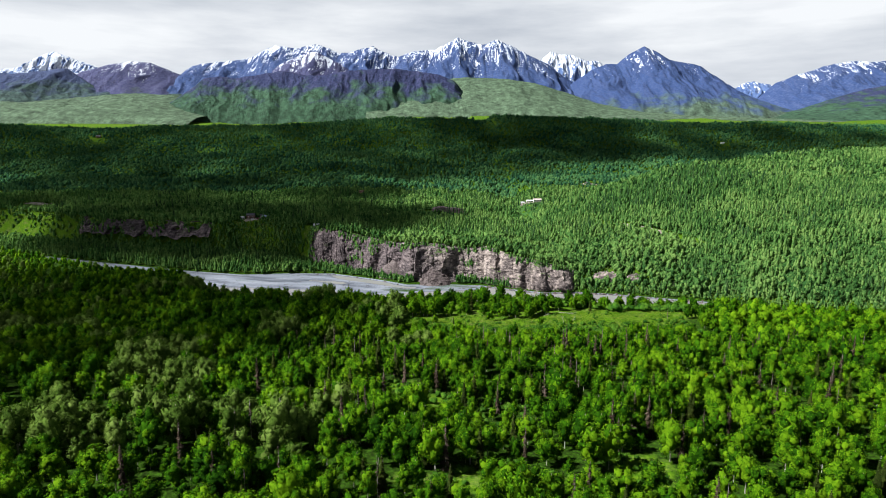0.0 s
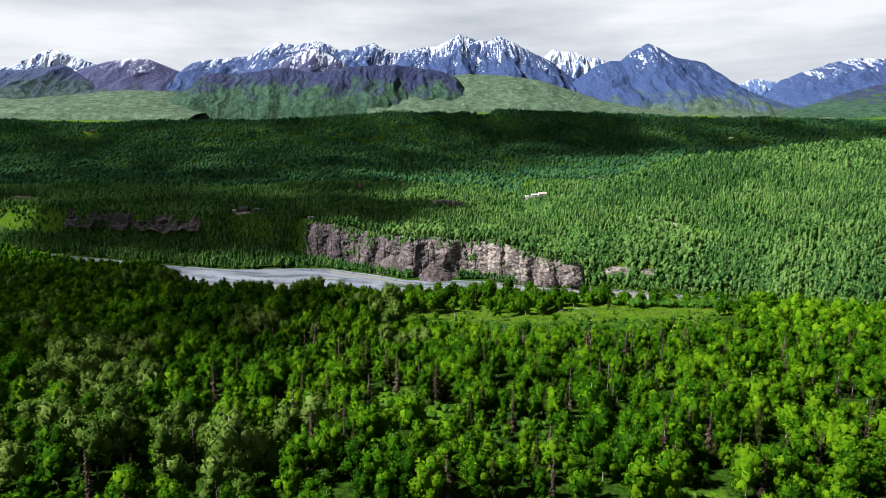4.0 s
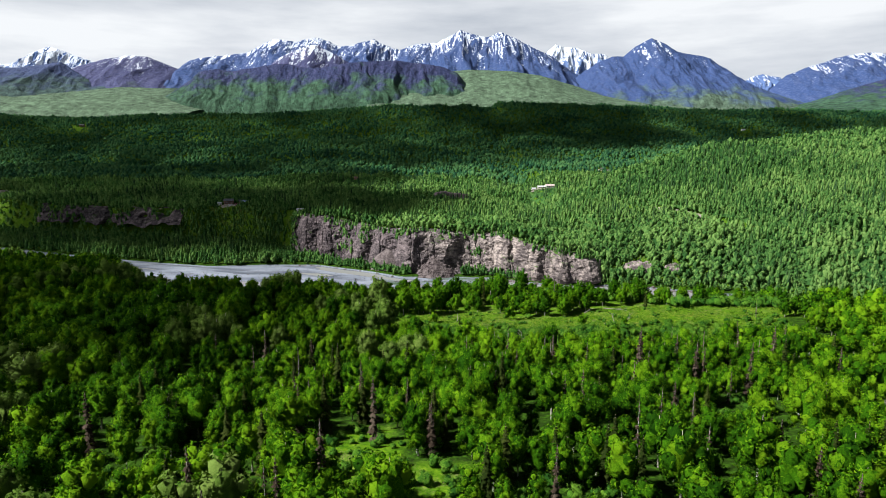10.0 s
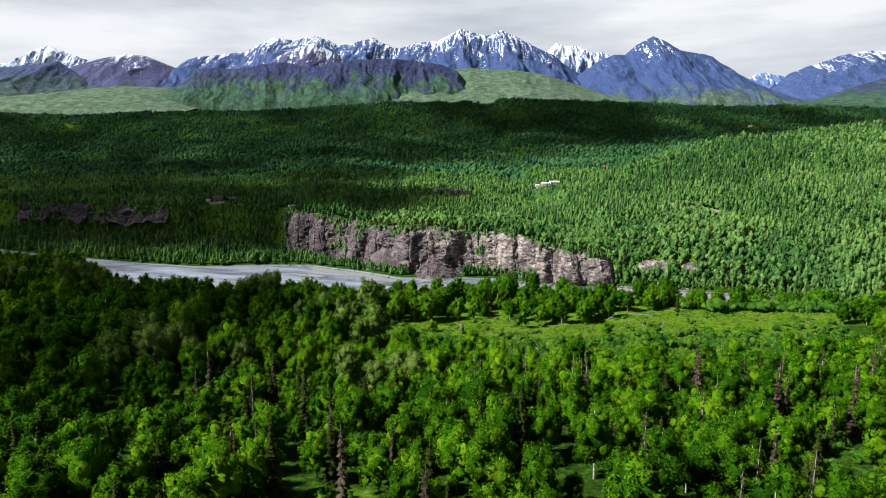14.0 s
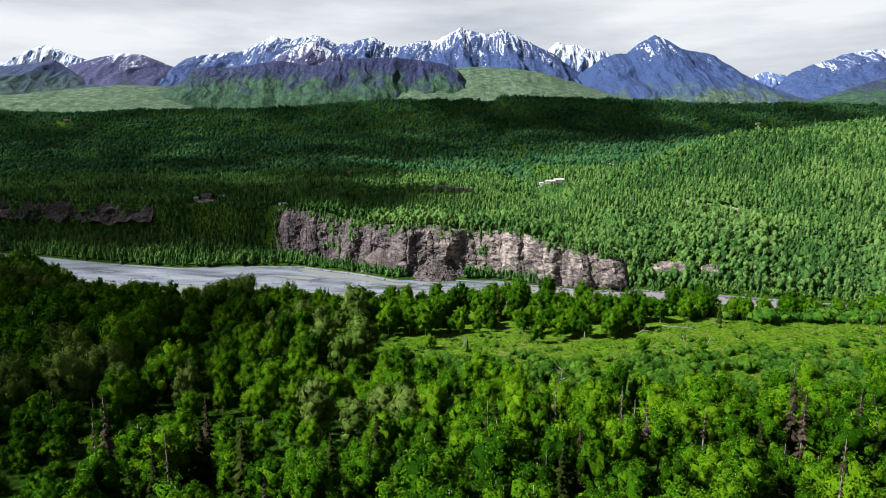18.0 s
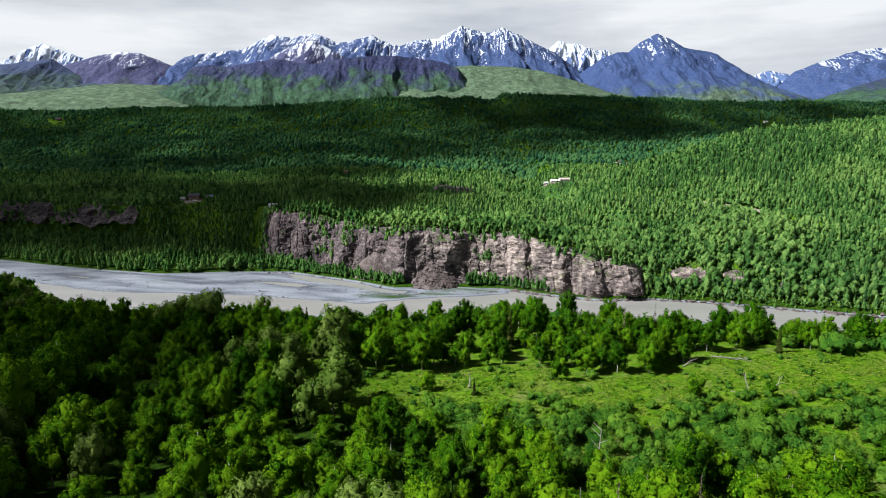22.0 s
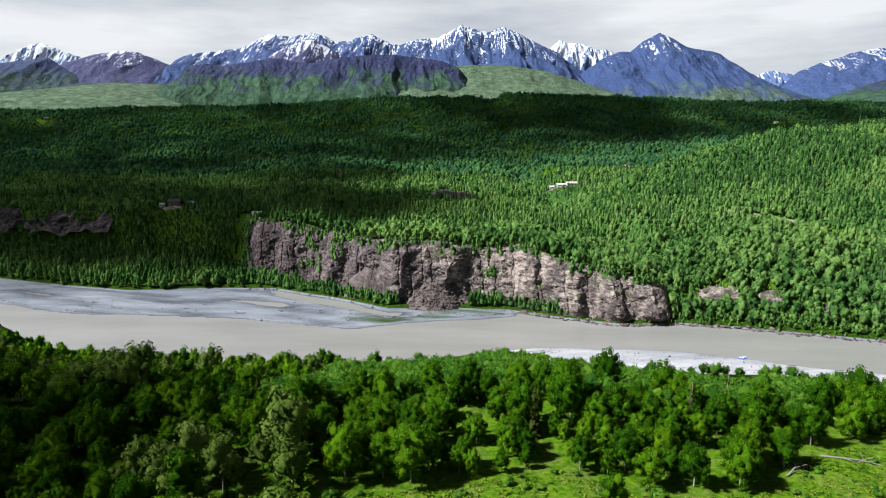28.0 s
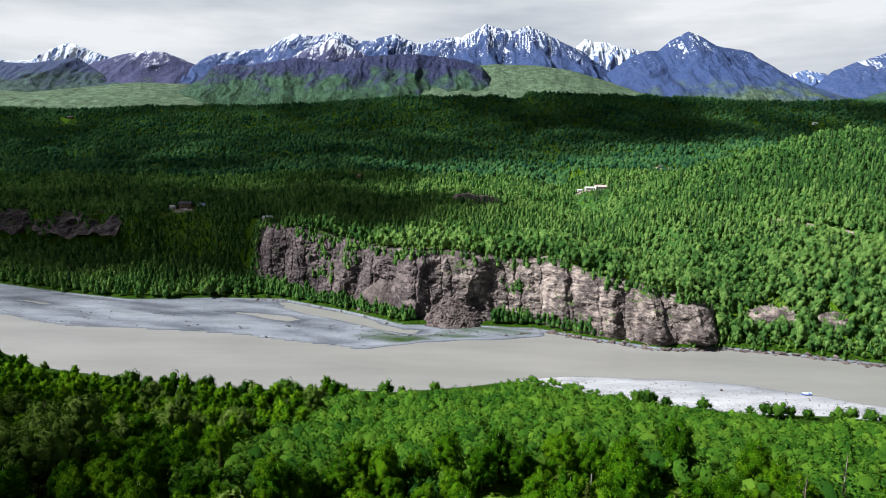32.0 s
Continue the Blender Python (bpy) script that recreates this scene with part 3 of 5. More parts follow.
def rock_face(name, label, x0, x1, cols, low, rows=80, deep=1.0, seed=0.0):
    """A broken rock wall over the bluff, from its foot to the turf on its top."""
    x = np.linspace(x0, x1, cols)
    foot, top, back = line(x, CLIFF_FOOT), cliff_top(x), back_of(x)
    ends = smooth(0, 12, x - x0) * smooth(0, 9, x1 - x)
    t = np.linspace(0, 1, rows)[:, None]
    X = np.broadcast_to(x, (rows, cols)).copy()
    Z = low + (top + 0.3 - low) * t
    Y = foot - 2.5 + back * (0.20 * (low / 36) + 0.62 * t ** 0.9)
    if seed == 0:
        big = 0.0 * X
        for xc, wide, steep, depth, lean in BUTTRESSES:
            dx = X - xc - lean * (Z - 16) + 1.6 * fbm(X / 9, Z / 9 + xc, 3)
            big = np.maximum(big, depth * np.clip(1 - np.where(dx < 0, -dx / (1.3 * wide), dx / (2.2 * steep)), 0, 1))
    else:
        big = 5.0 * (ridged(X / 41 + seed + 0.3, Z / 120, 2, 0.4) - 0.2)
    warp = 2.5 * fbm(X / 14 + seed, Z / 14, 3)
    rib = ridged((X + 0.25 * Z + warp) / 11 + seed, Z / 60 + seed, 3, 0.5) - 0.45
    chute = np.clip(np.abs(gnoise((X + 0.12 * Z + warp) / 7.5 + seed, Z / 50 + 5)) / 0.10, 0, 1) - 1
    bed = ((Z + 0.42 * X + 1.5 * warp) / 4.2 + seed) % 1.0
    block = fbm((X + 0.6 * Z) / 4.2 + seed, (Z - 0.35 * X) / 3.2, 4, 0.55)
    step = np.round(fbm((X + 0.5 * Z) / 9 + 4 + seed, (Z - 0.3 * X) / 7, 2) * 5) / 5
    swell = gnoise(X / 34 + seed, 0 * X + 2)
    out = -1.6 + deep * (big + 2.2 * rib + 1.3 * chute + 0.6 * bed + 1.1 * block + 1.7 * step + 2.0 * swell) * smooth(0, 0.30, t) * (1 - 0.4 * smooth(0.85, 1, t))
    if seed == 0:
        out = out - (6.0 * np.exp(-(((X + 10) / 11) ** 2)) + 7.5 * np.exp(-(((X + 46) / 13) ** 2))) * smooth(0.75, 0.25, t)
    else:
        out = out - 9 * smooth(0.0, -0.22, fbm(X / 34 + 2, Z / 30, 3))
    out = np.maximum(out, -4.6 if seed == 0 else -9)
    Y = Y - out * ends + (1 - ends) * 5
    X = X + deep * 0.9 * fbm(X / 4 + 9, Z / 4 + seed, 3)
    cap = np.linspace(0, 1, 10)[1:, None]
    CY = Y[-1] + (foot + back + 7 - Y[-1]) * cap
    CX = np.broadcast_to(x, CY.shape)
    CZ = np.maximum(height(CX, CY), top * 0.97) + 0.35 + 0.5 * fbm(CX / 4, CY / 4, 3) - 1.6 * cap ** 8
    FACES[name] = X.copy(), Y.copy(), Z.copy()
    X, Y, Z = np.concatenate([X, CX]), np.concatenate([Y, CY]), np.concatenate([Z, CZ])
    return tagged(new(name, grid_mesh(name, X, Y, Z, [cliff_mat], smooth_faces=False)), label, "cliff", kind="structure")


rock_face("cliff_1", "steep grey and pale pink rock cliff above the river", -146, 124, 560, -0.5, 84, 1.0)
rock_face("cliff_2", "shaded grey rock bluff above the flats", -470, -283, 230, 21 + 7 * fbm(np.linspace(-470, -283, 230) / 24, np.zeros(230), 3), 46, 0.9, 6.0)


def talus(name, label, cx, cy, top, reach, lean=0.0, seed=0.0, step=0.7):
    """A fan of broken rock against the cliff's foot."""
    gx, gy = np.meshgrid(np.arange(cx - reach, cx + reach, step), np.arange(cy - reach, cy + 14, step))
    r = np.hypot((gx - cx) * 0.9, (gy - cy)) / reach
    z = top * (1 - r) + 1.1 * fbm(gx / 5 + seed, gy / 5, 3) + 1.2 * np.abs(fbm(gx / 1.5, gy / 1.5 + seed, 3))
    return tagged(new(name, grid_mesh(name, gx, gy, np.maximum(z, -1.5), [talus_mat], smooth_faces=False)), label, "talus", kind="structure")


talus("talus_1", "fan of loose brown boulders below the gully", -7, 557, 19, 19)
talus("talus_2", "reddish scree fan against the cliff", -45, 580, 25, 22, seed=3)

rock_rng = np.random.default_rng(5)
stone_shapes = [(ICO_V * np.random.default_rng(70 + k).uniform(0.6, 1.2, (12, 1)) * (1, 0.8, 0.6), ICO_T, np.zeros(20, int)) for k in range(6)]


def strew(name, label, category, x, y, z, size, mats, rng, shapes=None):
    """Loose stones as one mesh."""
    shapes = shapes or stone_shapes
    V, T, base = [], [], 0
    which, turn = rng.integers(0, len(shapes), len(x)), rng.uniform(0, 6.28, len(x))
    for i in range(len(x)):
        pv, pt, _ = shapes[which[i]]
        c, q = math.cos(turn[i]), math.sin(turn[i])
        V.append(np.stack([(pv[:, 0] * c - pv[:, 1] * q) * size[i] + x[i], (pv[:, 0] * q + pv[:, 1] * c) * size[i] + y[i], pv[:, 2] * size[i] + z[i]], 1))
        T.append(pt + base)
        base += len(pv)
    return tagged(new(name, mesh_from(name, np.concatenate(V), np.concatenate(T), mats)), label, category, kind="stuff")


n = 900
a, q = rock_rng.uniform(math.pi, 2 * math.pi, n), 19 * np.sqrt(rock_rng.random(n)) * 1.02
sx, sy = -7 + q * np.cos(a) / 0.9, 557 + q * np.sin(a)
strew("boulders", "loose angular boulders on the talus fan", "rocks", sx, sy, np.maximum(19 * (1 - q / 19), 0.1) + 0.2, rock_rng.gamma(2.0, 0.22, n) + 0.12, [talus_mat], rock_rng)
sx = rock_rng.uniform(40, 330, 900)
sy = line(sx, FAR_BANK) + rock_rng.normal(0.6, 1.4, 900)
strew("bank_rocks", "grey boulders along the waterline of the far bank", "rocks", sx, sy, np.clip(sy - line(sx, FAR_BANK), -0.3, 2) * 0.5, rock_rng.gamma(2.0, 0.35, 900) + 0.2, [talus_mat], rock_rng)
sx = rock_rng.uniform(-130, 60, 350)
sy = line(sx, FAR_BANK) + rock_rng.normal(1.0, 1.2, 350)
strew("bank_rocks", "fallen rocks along the foot of the cliff", "rocks", sx, sy, 0 * sx + 0.2, rock_rng.gamma(2.0, 0.3, 350) + 0.2, [talus_mat], rock_rng)


def outcrop(name, label, cx, cy, rx, ry, lift, seed):
    gx, gy = np.meshgrid(np.arange(cx - rx, cx + rx, 0.8), np.arange(cy - ry, cy + ry, 0.8))
    r = np.hypot((gx - cx) / rx, (gy - cy) / ry)
    z = height(gx, gy) + lift * (1 - r ** 2) + 2.2 * fbm(gx / 5 + seed, gy / 3.2, 4) + 1.6 * ridged(gx / 9 + seed, gy / 7, 3) - 2.2 - 6 * smooth(0.75, 1.1, r)
    return tagged(new(name, grid_mesh(name, gx, gy, z, [cliff_mat], smooth_faces=False)), label, "rock outcrop", kind="structure")


outcrop("outcrop_1", "pale broken rock outcrop on the wooded slope", 150, 537, 15, 12, 4.5, 1.0)
outcrop("outcrop_2", "small grey rock outcrop above the river", 176, 528, 11, 9, 3.5, 4.0)
outcrop("outcrop_3", "small grey rock outcrop above the river", 200, 513, 9, 8, 3.0, 7.0)


# ===================================================================== plants
def sub_ico():
    """A finer ball: each face of the rough one cut in four."""
    v, t, seen = [tuple(p / np.linalg.norm(p)) for p in ICO_V], [], {}

    def mid(a, b):
        key = (min(a, b), max(a, b))
        if key not in seen:
            p = np.array(v[a]) + np.array(v[b])
            seen[key] = len(v)
            v.append(tuple(p / np.linalg.norm(p)))
        return seen[key]
    for a, b, c in ICO_T:
        ab, bc, ca = mid(a, b), mid(b, c), mid(c, a)
        t += [(a, ab, ca), (ab, b, bc), (ca, bc, c), (ab, bc, ca)]
    return np.array(v), np.array(t)


BALL_V, BALL_T = sub_ico()


class Shape:
    """Gathers corners, triangles and a material number for each triangle."""

    def __init__(self):
        self.v, self.t, self.m, self.n = [], [], [], 0
        self.lobes = self.mid = self.whole = None

    def add(self, v, t, m=0):
        self.v.append(np.asarray(v, float))
        self.t.append(np.asarray(t) + self.n)
        self.m.append(np.full(len(t), m))
        self.n += len(v)

    def arrays(self):
        return np.concatenate(self.v), np.concatenate(self.t), np.concatenate(self.m)


def unit(v):
    return v / np.maximum(np.linalg.norm(v, axis=-1, keepdims=True), 1e-9)


def leaves(shape, rng, centres, normals, size, m=0, single=False):
    """Small leaf sprays: a folded diamond, or half of one, at each centre, facing about along its normal."""
    n = len(centres)
    up = normals + rng.normal(0, 0.45, (n, 3))
    up /= np.linalg.norm(up, axis=1, keepdims=True)
    a = np.cross(up, rng.normal(0, 1, (n, 3)))
    a /= np.linalg.norm(a, axis=1, keepdims=True)
    b = np.cross(up, a)
    s = (size * rng.uniform(0.6, 1.35, n))[:, None]
    w = rng.uniform(0.5, 0.9, n)[:, None]
    sag = up * s * 0.22
    if single:
        v = np.stack([centres - a * s - sag, centres - b * s * w + sag, centres + a * s * 0.9 + b * s * w], 1).reshape(-1, 3)
        shape.add(v, np.arange(3 * n).reshape(-1, 3), m)
        return
    v = np.stack([centres - a * s - sag, centres - b * s * w + sag, centres + a * s - sag, centres + b * s * w + sag], 1).reshape(-1, 3)
    k = np.arange(n)[:, None] * 4
    shape.add(v, np.concatenate([k + [0, 1, 3], k + [1, 2, 3]]), m)


def tube(shape, p0, p1, r0, r1, sides=5, m=0):
    p0, p1 = np.array(p0, float), np.array(p1, float)
    d = (p1 - p0) / np.linalg.norm(p1 - p0)
    a = np.cross(d, (0.31, 0.95, 0.1))
    a /= np.linalg.norm(a)
    c = np.cross(d, a)
    ang = np.arange(sides) * 2 * np.pi / sides
    ring = np.cos(ang)[:, None] * a + np.sin(ang)[:, None] * c
    i = np.arange(sides)
    j = (i + 1) % sides
    shape.add(np.concatenate([p0 + ring * r0, p1 + ring * r1]), np.concatenate([np.stack([i, j, i + sides], 1), np.stack([j, j + sides, i + sides], 1)]), m)


def broadleaf(seed, h, r, low, lobes, sprays, size, ball=False, trunk=True, single=True):
    """A broadleaved tree: an egg of rounded boughs round a leaning stem, thick with small leaf sprays."""
    rng = np.random.default_rng(seed)
    crown, wood = Shape(), Shape()
    lean = rng.normal(0, 0.03, 2) * h
    half = 0.5 * h * (0.98 - low)
    mid = np.array((lean[0] * 0.6, lean[1] * 0.6, h * low + half))
    whole = np.array((r, r, half))
    crown.add(mid + ICO_V * whole * (0.64 if sprays >= 200 else 0.72) * rng.uniform(0.9, 1.05, (12, 1)), ICO_T)
    k = np.arange(lobes)
    up = 0.96 - 1.80 * (k + 0.5) / lobes
    ang = k * 2.4 + rng.uniform(-0.4, 0.4, lobes)
    flat = np.sqrt(1 - np.clip(np.abs(up), 0, 1) ** 2) * (1 - 0.16 * up)
    out_ = np.stack([flat * np.cos(ang), flat * np.sin(ang), up], 1)
    cs = mid + out_ * whole * rng.uniform(0.46, 0.82, (lobes, 1))
    fat = r * rng.uniform(0.30, 0.46, lobes) * math.sqrt(12 / lobes)
    rs = fat[:, None] * np.array((1.0, 1.0, 1.25))
    bv, bt = (BALL_V, BALL_T) if ball else (ICO_V, ICO_T)
    for c, q in zip(cs, rs):
        crown.add(c + bv * q * (0.76 if sprays >= 400 else 0.80) * rng.uniform(0.80, 1.12, (len(bv), 1)), bt)
    which = rng.integers(0, lobes, sprays * 3)
    d = rng.normal(0, 0.8, (len(which), 3)) + unit(out_[which]) * 0.8
    d[:, 2] += 0.15
    d = unit(d)
    centres = cs[which] + d * rs[which] * rng.uniform(0.86, 1.20, (len(which), 1))
    deep = np.min((((centres[:, None] - cs[None]) / rs[None]) ** 2).sum(-1), 1)
    pick = np.where(deep > 0.70)[0][:sprays]
    crown.solid = crown.n
    leaves(crown, rng, centres[pick], d[pick], size, single=single)
    crown.lobes, crown.mid, crown.whole = cs, mid, whole
    if trunk:
        tube(wood, (0, 0, -0.4), (lean[0] * 0.4, lean[1] * 0.4, h * 0.45), 0.016 * h, 0.010 * h, 6)
        tube(wood, (lean[0] * 0.4, lean[1] * 0.4, h * 0.45), (lean[0] * 0.8, lean[1] * 0.8, h * 0.84), 0.010 * h, 0.003 * h, 5)
        for k in range(0, lobes, 3):
            zz = max(h * 0.2, cs[k][2] - 0.12 * h)
            tube(wood, (lean[0] * zz / h, lean[1] * zz / h, zz), cs[k], 0.006 * h, 0.002 * h, 4)
    return crown, wood


def small_tree(seed, h, r, lobes, sprays, size):
    """A far broadleaved tree: stacked lumps that narrow upwards, rough with leaf sprays."""
    rng = np.random.default_rng(seed)
    s = Shape()
    lean = rng.normal(0, 0.12 * r, 2)
    h = h * rng.uniform(0.8, 1.2)
    cs, rs = [], []
    for k in range(lobes):
        f = (k + 0.5) / lobes
        w = r * (1.12 - 0.55 * f) * rng.uniform(0.85, 1.15)
        cs.append((lean[0] * f * 2 + rng.normal(0, 0.2 * r), lean[1] * f * 2 + rng.normal(0, 0.2 * r), h * (0.10 + 0.74 * f)))
        rs.append((w, w * rng.uniform(0.8, 1.2), h * (0.50, 0.50, 0.36, 0.28)[lobes]))
        s.add(np.array(cs[-1]) + ICO_V * rs[-1] * rng.uniform(0.62, 1.0, (12, 1)), ICO_T[:15])
    cs, rs = np.array(cs), np.array(rs)
    which = rng.integers(0, lobes, sprays)
    d = rng.normal(0, 1, (sprays, 3))
    d[:, 2] += 0.5
    d = unit(d)
    leaves(s, rng, cs[which] + d * rs[which] * rng.uniform(0.85, 1.2, (sprays, 1)), d, size, single=True)
    return s.arrays()


def spire(seed, h, r, tiers=4):
    """A far spruce: a ragged stack of narrowing skirts."""
    rng = np.random.default_rng(seed)
    s = Shape()
    a = np.arange(6) * np.pi / 3
    i = np.arange(6)
    for k in range(tiers):
        f = k / tiers
        w = r * (1 - 0.8 * f) * rng.uniform(0.7, 1.2, 6)
        ring = np.stack([w * np.cos(a + k), w * np.sin(a + k), h * (0.04 + 0.8 * f) + rng.uniform(-0.3, 0.3, 6)], 1)
        s.add(np.concatenate([ring, [(0, 0, h * (0.04 + 0.8 * f + 0.42))]]), np.stack([i, (i + 1) % 6, 0 * i + 6], 1))
    return s.arrays()


def conifer(seed, h, r, tiers, bare=0.0, per=8):
    """A narrow spruce: drooping boughs in tiers round a straight stem; bare drops boughs at random."""
    rng = np.random.default_rng(seed)
    crown, wood = Shape(), Shape()
    tube(wood, (0, 0, -0.3), (0, 0, h), 0.015 * h, 0.002 * h, 5)
    for k in range(tiers):
        f = k / (tiers - 1)
        z = h * (0.06 + 0.93 * f)
        reach = r * (1 - f) ** 0.75 * rng.uniform(0.7, 1.2) + 0.10
        for j in range(per):
            if rng.random() < bare:
                continue
            a = j * 2 * np.pi / per + k * 0.7 + rng.uniform(-0.35, 0.35)
            d = np.array((np.cos(a), np.sin(a), 0))
            s = np.array((-np.sin(a), np.cos(a), 0))
            q = reach * rng.uniform(0.6, 1.25)
            p = np.array((0, 0, z))
            tip = p + d * q - np.array((0, 0, q * 0.55))
            mid = p + d * q * 0.5 + np.array((0, 0, -q * 0.12))
            wide = s * q * 0.32
            drop = np.array((0, 0, -0.035 * h))
            crown.add([p, mid - wide + drop, tip, mid + wide + drop, mid], [(0, 1, 4), (1, 2, 4), (2, 3, 4), (3, 0, 4)])
    return crown, wood


def leafy(crown):
    """A crown's corners, triangles and soft normals, which follow the rounding of the crown and its lobes."""
    v, t, _ = crown.arrays()
    near = np.argmin(((v[:, None] - crown.lobes[None]) ** 2).sum(-1), 1)
    n = unit(0.60 * unit((v - crown.mid) / crown.whole ** 2) + 0.65 * unit(v - crown.lobes[near]) + (0, 0, 0.10))
    face = np.cross(v[t[:, 1]] - v[t[:, 0]], v[t[:, 2]] - v[t[:, 0]])
    back = (face * n[t].sum(1)).sum(-1) < 0
    t = np.where(back[:, None], t[:, ::-1], t)
    face = unit(np.where(back[:, None], -face, face))
    leaf = t[:, 0] >= crown.solid
    for k in range(3):
        n[t[leaf, k]] = unit(n[t[leaf, k]] + 0.65 * face[leaf])
    return v, t, n


def joined(crown, wood):
    v, t, n = leafy(crown)
    m = np.zeros(len(t), int)
    if wood.n:
        wv, wt_tri, _ = wood.arrays()
        v, t, n, m = (np.concatenate([v, wv]), np.concatenate([t, wt_tri + len(v)]),
                      np.concatenate([n, unit(wv * (1, 1, 0) + (0.01, 0, 0))]), np.concatenate([m, np.ones(len(wt_tri), int)]))
    return v, t, m, n


def scatter(name, label, category, protos, x, y, scale, mats, rng, tint=None, stretch=1.0, z=None):
    """Many plants as one mesh: turned, sized and tinted copies of the shapes, standing on the ground."""
    n = len(x)
    z = height(x, y) if z is None else z
    turn = rng.uniform(0, 2 * np.pi, n)
    tall = scale * rng.uniform(0.85, 1.18, n) * stretch
    tint = rng.random(n) if tint is None else tint
    which = rng.integers(0, len(protos), n)
    V, T, M, C, N, base = [], [], [], [], [], 0
    for k, proto in enumerate(protos):
        pv, pt, pm = proto[:3]
        i = np.where(which == k)[0]
        if not len(i):
            continue
        c, s = np.cos(turn[i])[:, None], np.sin(turn[i])[:, None]
        vx = (pv[:, 0] * c - pv[:, 1] * s) * scale[i][:, None] + x[i][:, None]
        vy = (pv[:, 0] * s + pv[:, 1] * c) * scale[i][:, None] + y[i][:, None]
        vz = pv[:, 2] * tall[i][:, None] + z[i][:, None]
        V.append(np.stack([vx, vy, vz], -1).reshape(-1, 3))
        if len(proto) > 3:
            pn = proto[3]
            N.append(np.stack([pn[:, 0] * c - pn[:, 1] * s, pn[:, 0] * s + pn[:, 1] * c, np.broadcast_to(pn[:, 2], (len(i), len(pn)))], -1).reshape(-1, 3))
        T.append((pt[None] + (np.arange(len(i)) * len(pv))[:, None, None] + base).reshape(-1, 3))
        M.append(np.tile(pm, len(i)))
        C.append(np.repeat(tint[i], len(pt)))
        base += len(i) * len(pv)
    me = mesh_from(name, np.concatenate(V), np.concatenate(T), mats, np.concatenate(M), np.concatenate(C), smooth_faces=True, normals=np.concatenate(N) if N else None)
    return tagged(new(name, me), label, category, kind="stuff")


def lattice(x0, x1, y0, y1, step, rng, jitter=0.55):
    gx, gy = np.meshgrid(np.arange(x0, x1, step), np.arange(y0, y1, step))
    gx = gx + (np.arange(gx.shape[0]) % 2)[:, None] * step / 2
    gx, gy = gx.ravel(), gy.ravel()
    return gx + rng.uniform(-jitter, jitter, gx.size) * step, gy + rng.uniform(-jitter, jitter, gy.size) * step


def slope_u(x, y):
    return y - (line(x, NEAR_SHORE) - 455)


def plant(name, shape, mats, label, category, group=""):
    """One tree with its crown and trunk."""
    crown, wood = shape
    root = new(name)
    if crown.lobes is None:
        v, t, n = (*crown.arrays()[:2], None)
    else:
        v, t, n = leafy(crown)
    part("crown", mesh_from("crown", v, t, [mats[0]], smooth_faces=True, normals=n), root)
    v, t, _ = wood.arrays()
    part("trunk", mesh_from("trunk", v, t, [mats[1]], smooth_faces=True), root, "")
    return tagged(root, label, category, group)


def stand(roots, spots, rng):
    """Sets the made trees, then copies of them, at rows of x, y, size."""
    for n, (px, py, size) in enumerate(spots):
        k = n % len(roots)
        m = (Matrix.Translation((px, py, float(height(px, py)) - 0.05)) @ Matrix.Rotation(rng.uniform(0, 6.28), 4, "Z")
             @ Matrix.Diagonal((size, size, size * rng.uniform(0.9, 1.15), 1)))
        ob = roots[k] if n < len(roots) else copy_thing(roots[k], m)
        ob.matrix_basis = m


rng = np.random.default_rng(11)
fine_birch = [broadleaf(s, 9.4, 3.1, 0.02, 30, 2800, 0.135) for s in range(1, 8)]
close_birch = [joined(*broadleaf(20 + s, 10.0, 3.1, 0.02, 22, 1400, 0.165)) for s in range(8)]
mid_birch = [joined(*broadleaf(20 + s, 10.0, 3.05, 0.02, 15, 500, 0.25)) for s in range(8)]
low_birch = [joined(*broadleaf(30 + s, 10.0, 3.0, 0.04, 8, 210, 0.32, trunk=False)) for s in range(6)]
bank_birch = [small_tree(35 + s, 8.0, 1.95, 2 + s % 4 // 3, 30, 0.48) for s in range(12)]
far_birch = [small_tree(50 + s, 7.8, 2.3, 1 + s % 2, 16, 0.70) for s in range(12)]
bank_fine = [joined(*broadleaf(240 + s, 9.0, 2.25, 0.02, 5, 80, 0.36, trunk=False)) for s in range(8)]
spires = [spire(70 + s, 10.0, 1.5) for s in range(6)]

# --- the near terrace
x, y = lattice(-420, 420, 66, 640, 5.0, rng, 0.45)
ex, ey = lattice(-70, 150, 300, 331, 9.0, rng)
x, y = np.concatenate([x, ex]), np.concatenate([y, ey])
shore = line(x, NEAR_SHORE)
u = slope_u(x, y)
inside = (y < shore - 8) & (np.abs(x) < 0.82 * y + 50) & ~meadow(x, y) & ~glade(x, y) & ~shrubbery(x, y)
thin = fbm(x / 34 + 5, y / 34, 3)
open_slope = (u > 326) & ((y > 331) | (x < 60)) & (x > -42 + 10 * gnoise(y / 15, 0 * y)) & (x < 300)
dead_zone = (fbm(x / 22 + 1, y / 22 + 7, 2) > 0.02) & (x > -62) & (x < 165) & (y > 100) & (y < 268)
keep = inside & ~open_slope & (rng.random(x.size) > 0.17)
x, y, dead_zone, u = x[keep], y[keep], dead_zone[keep], u[keep]
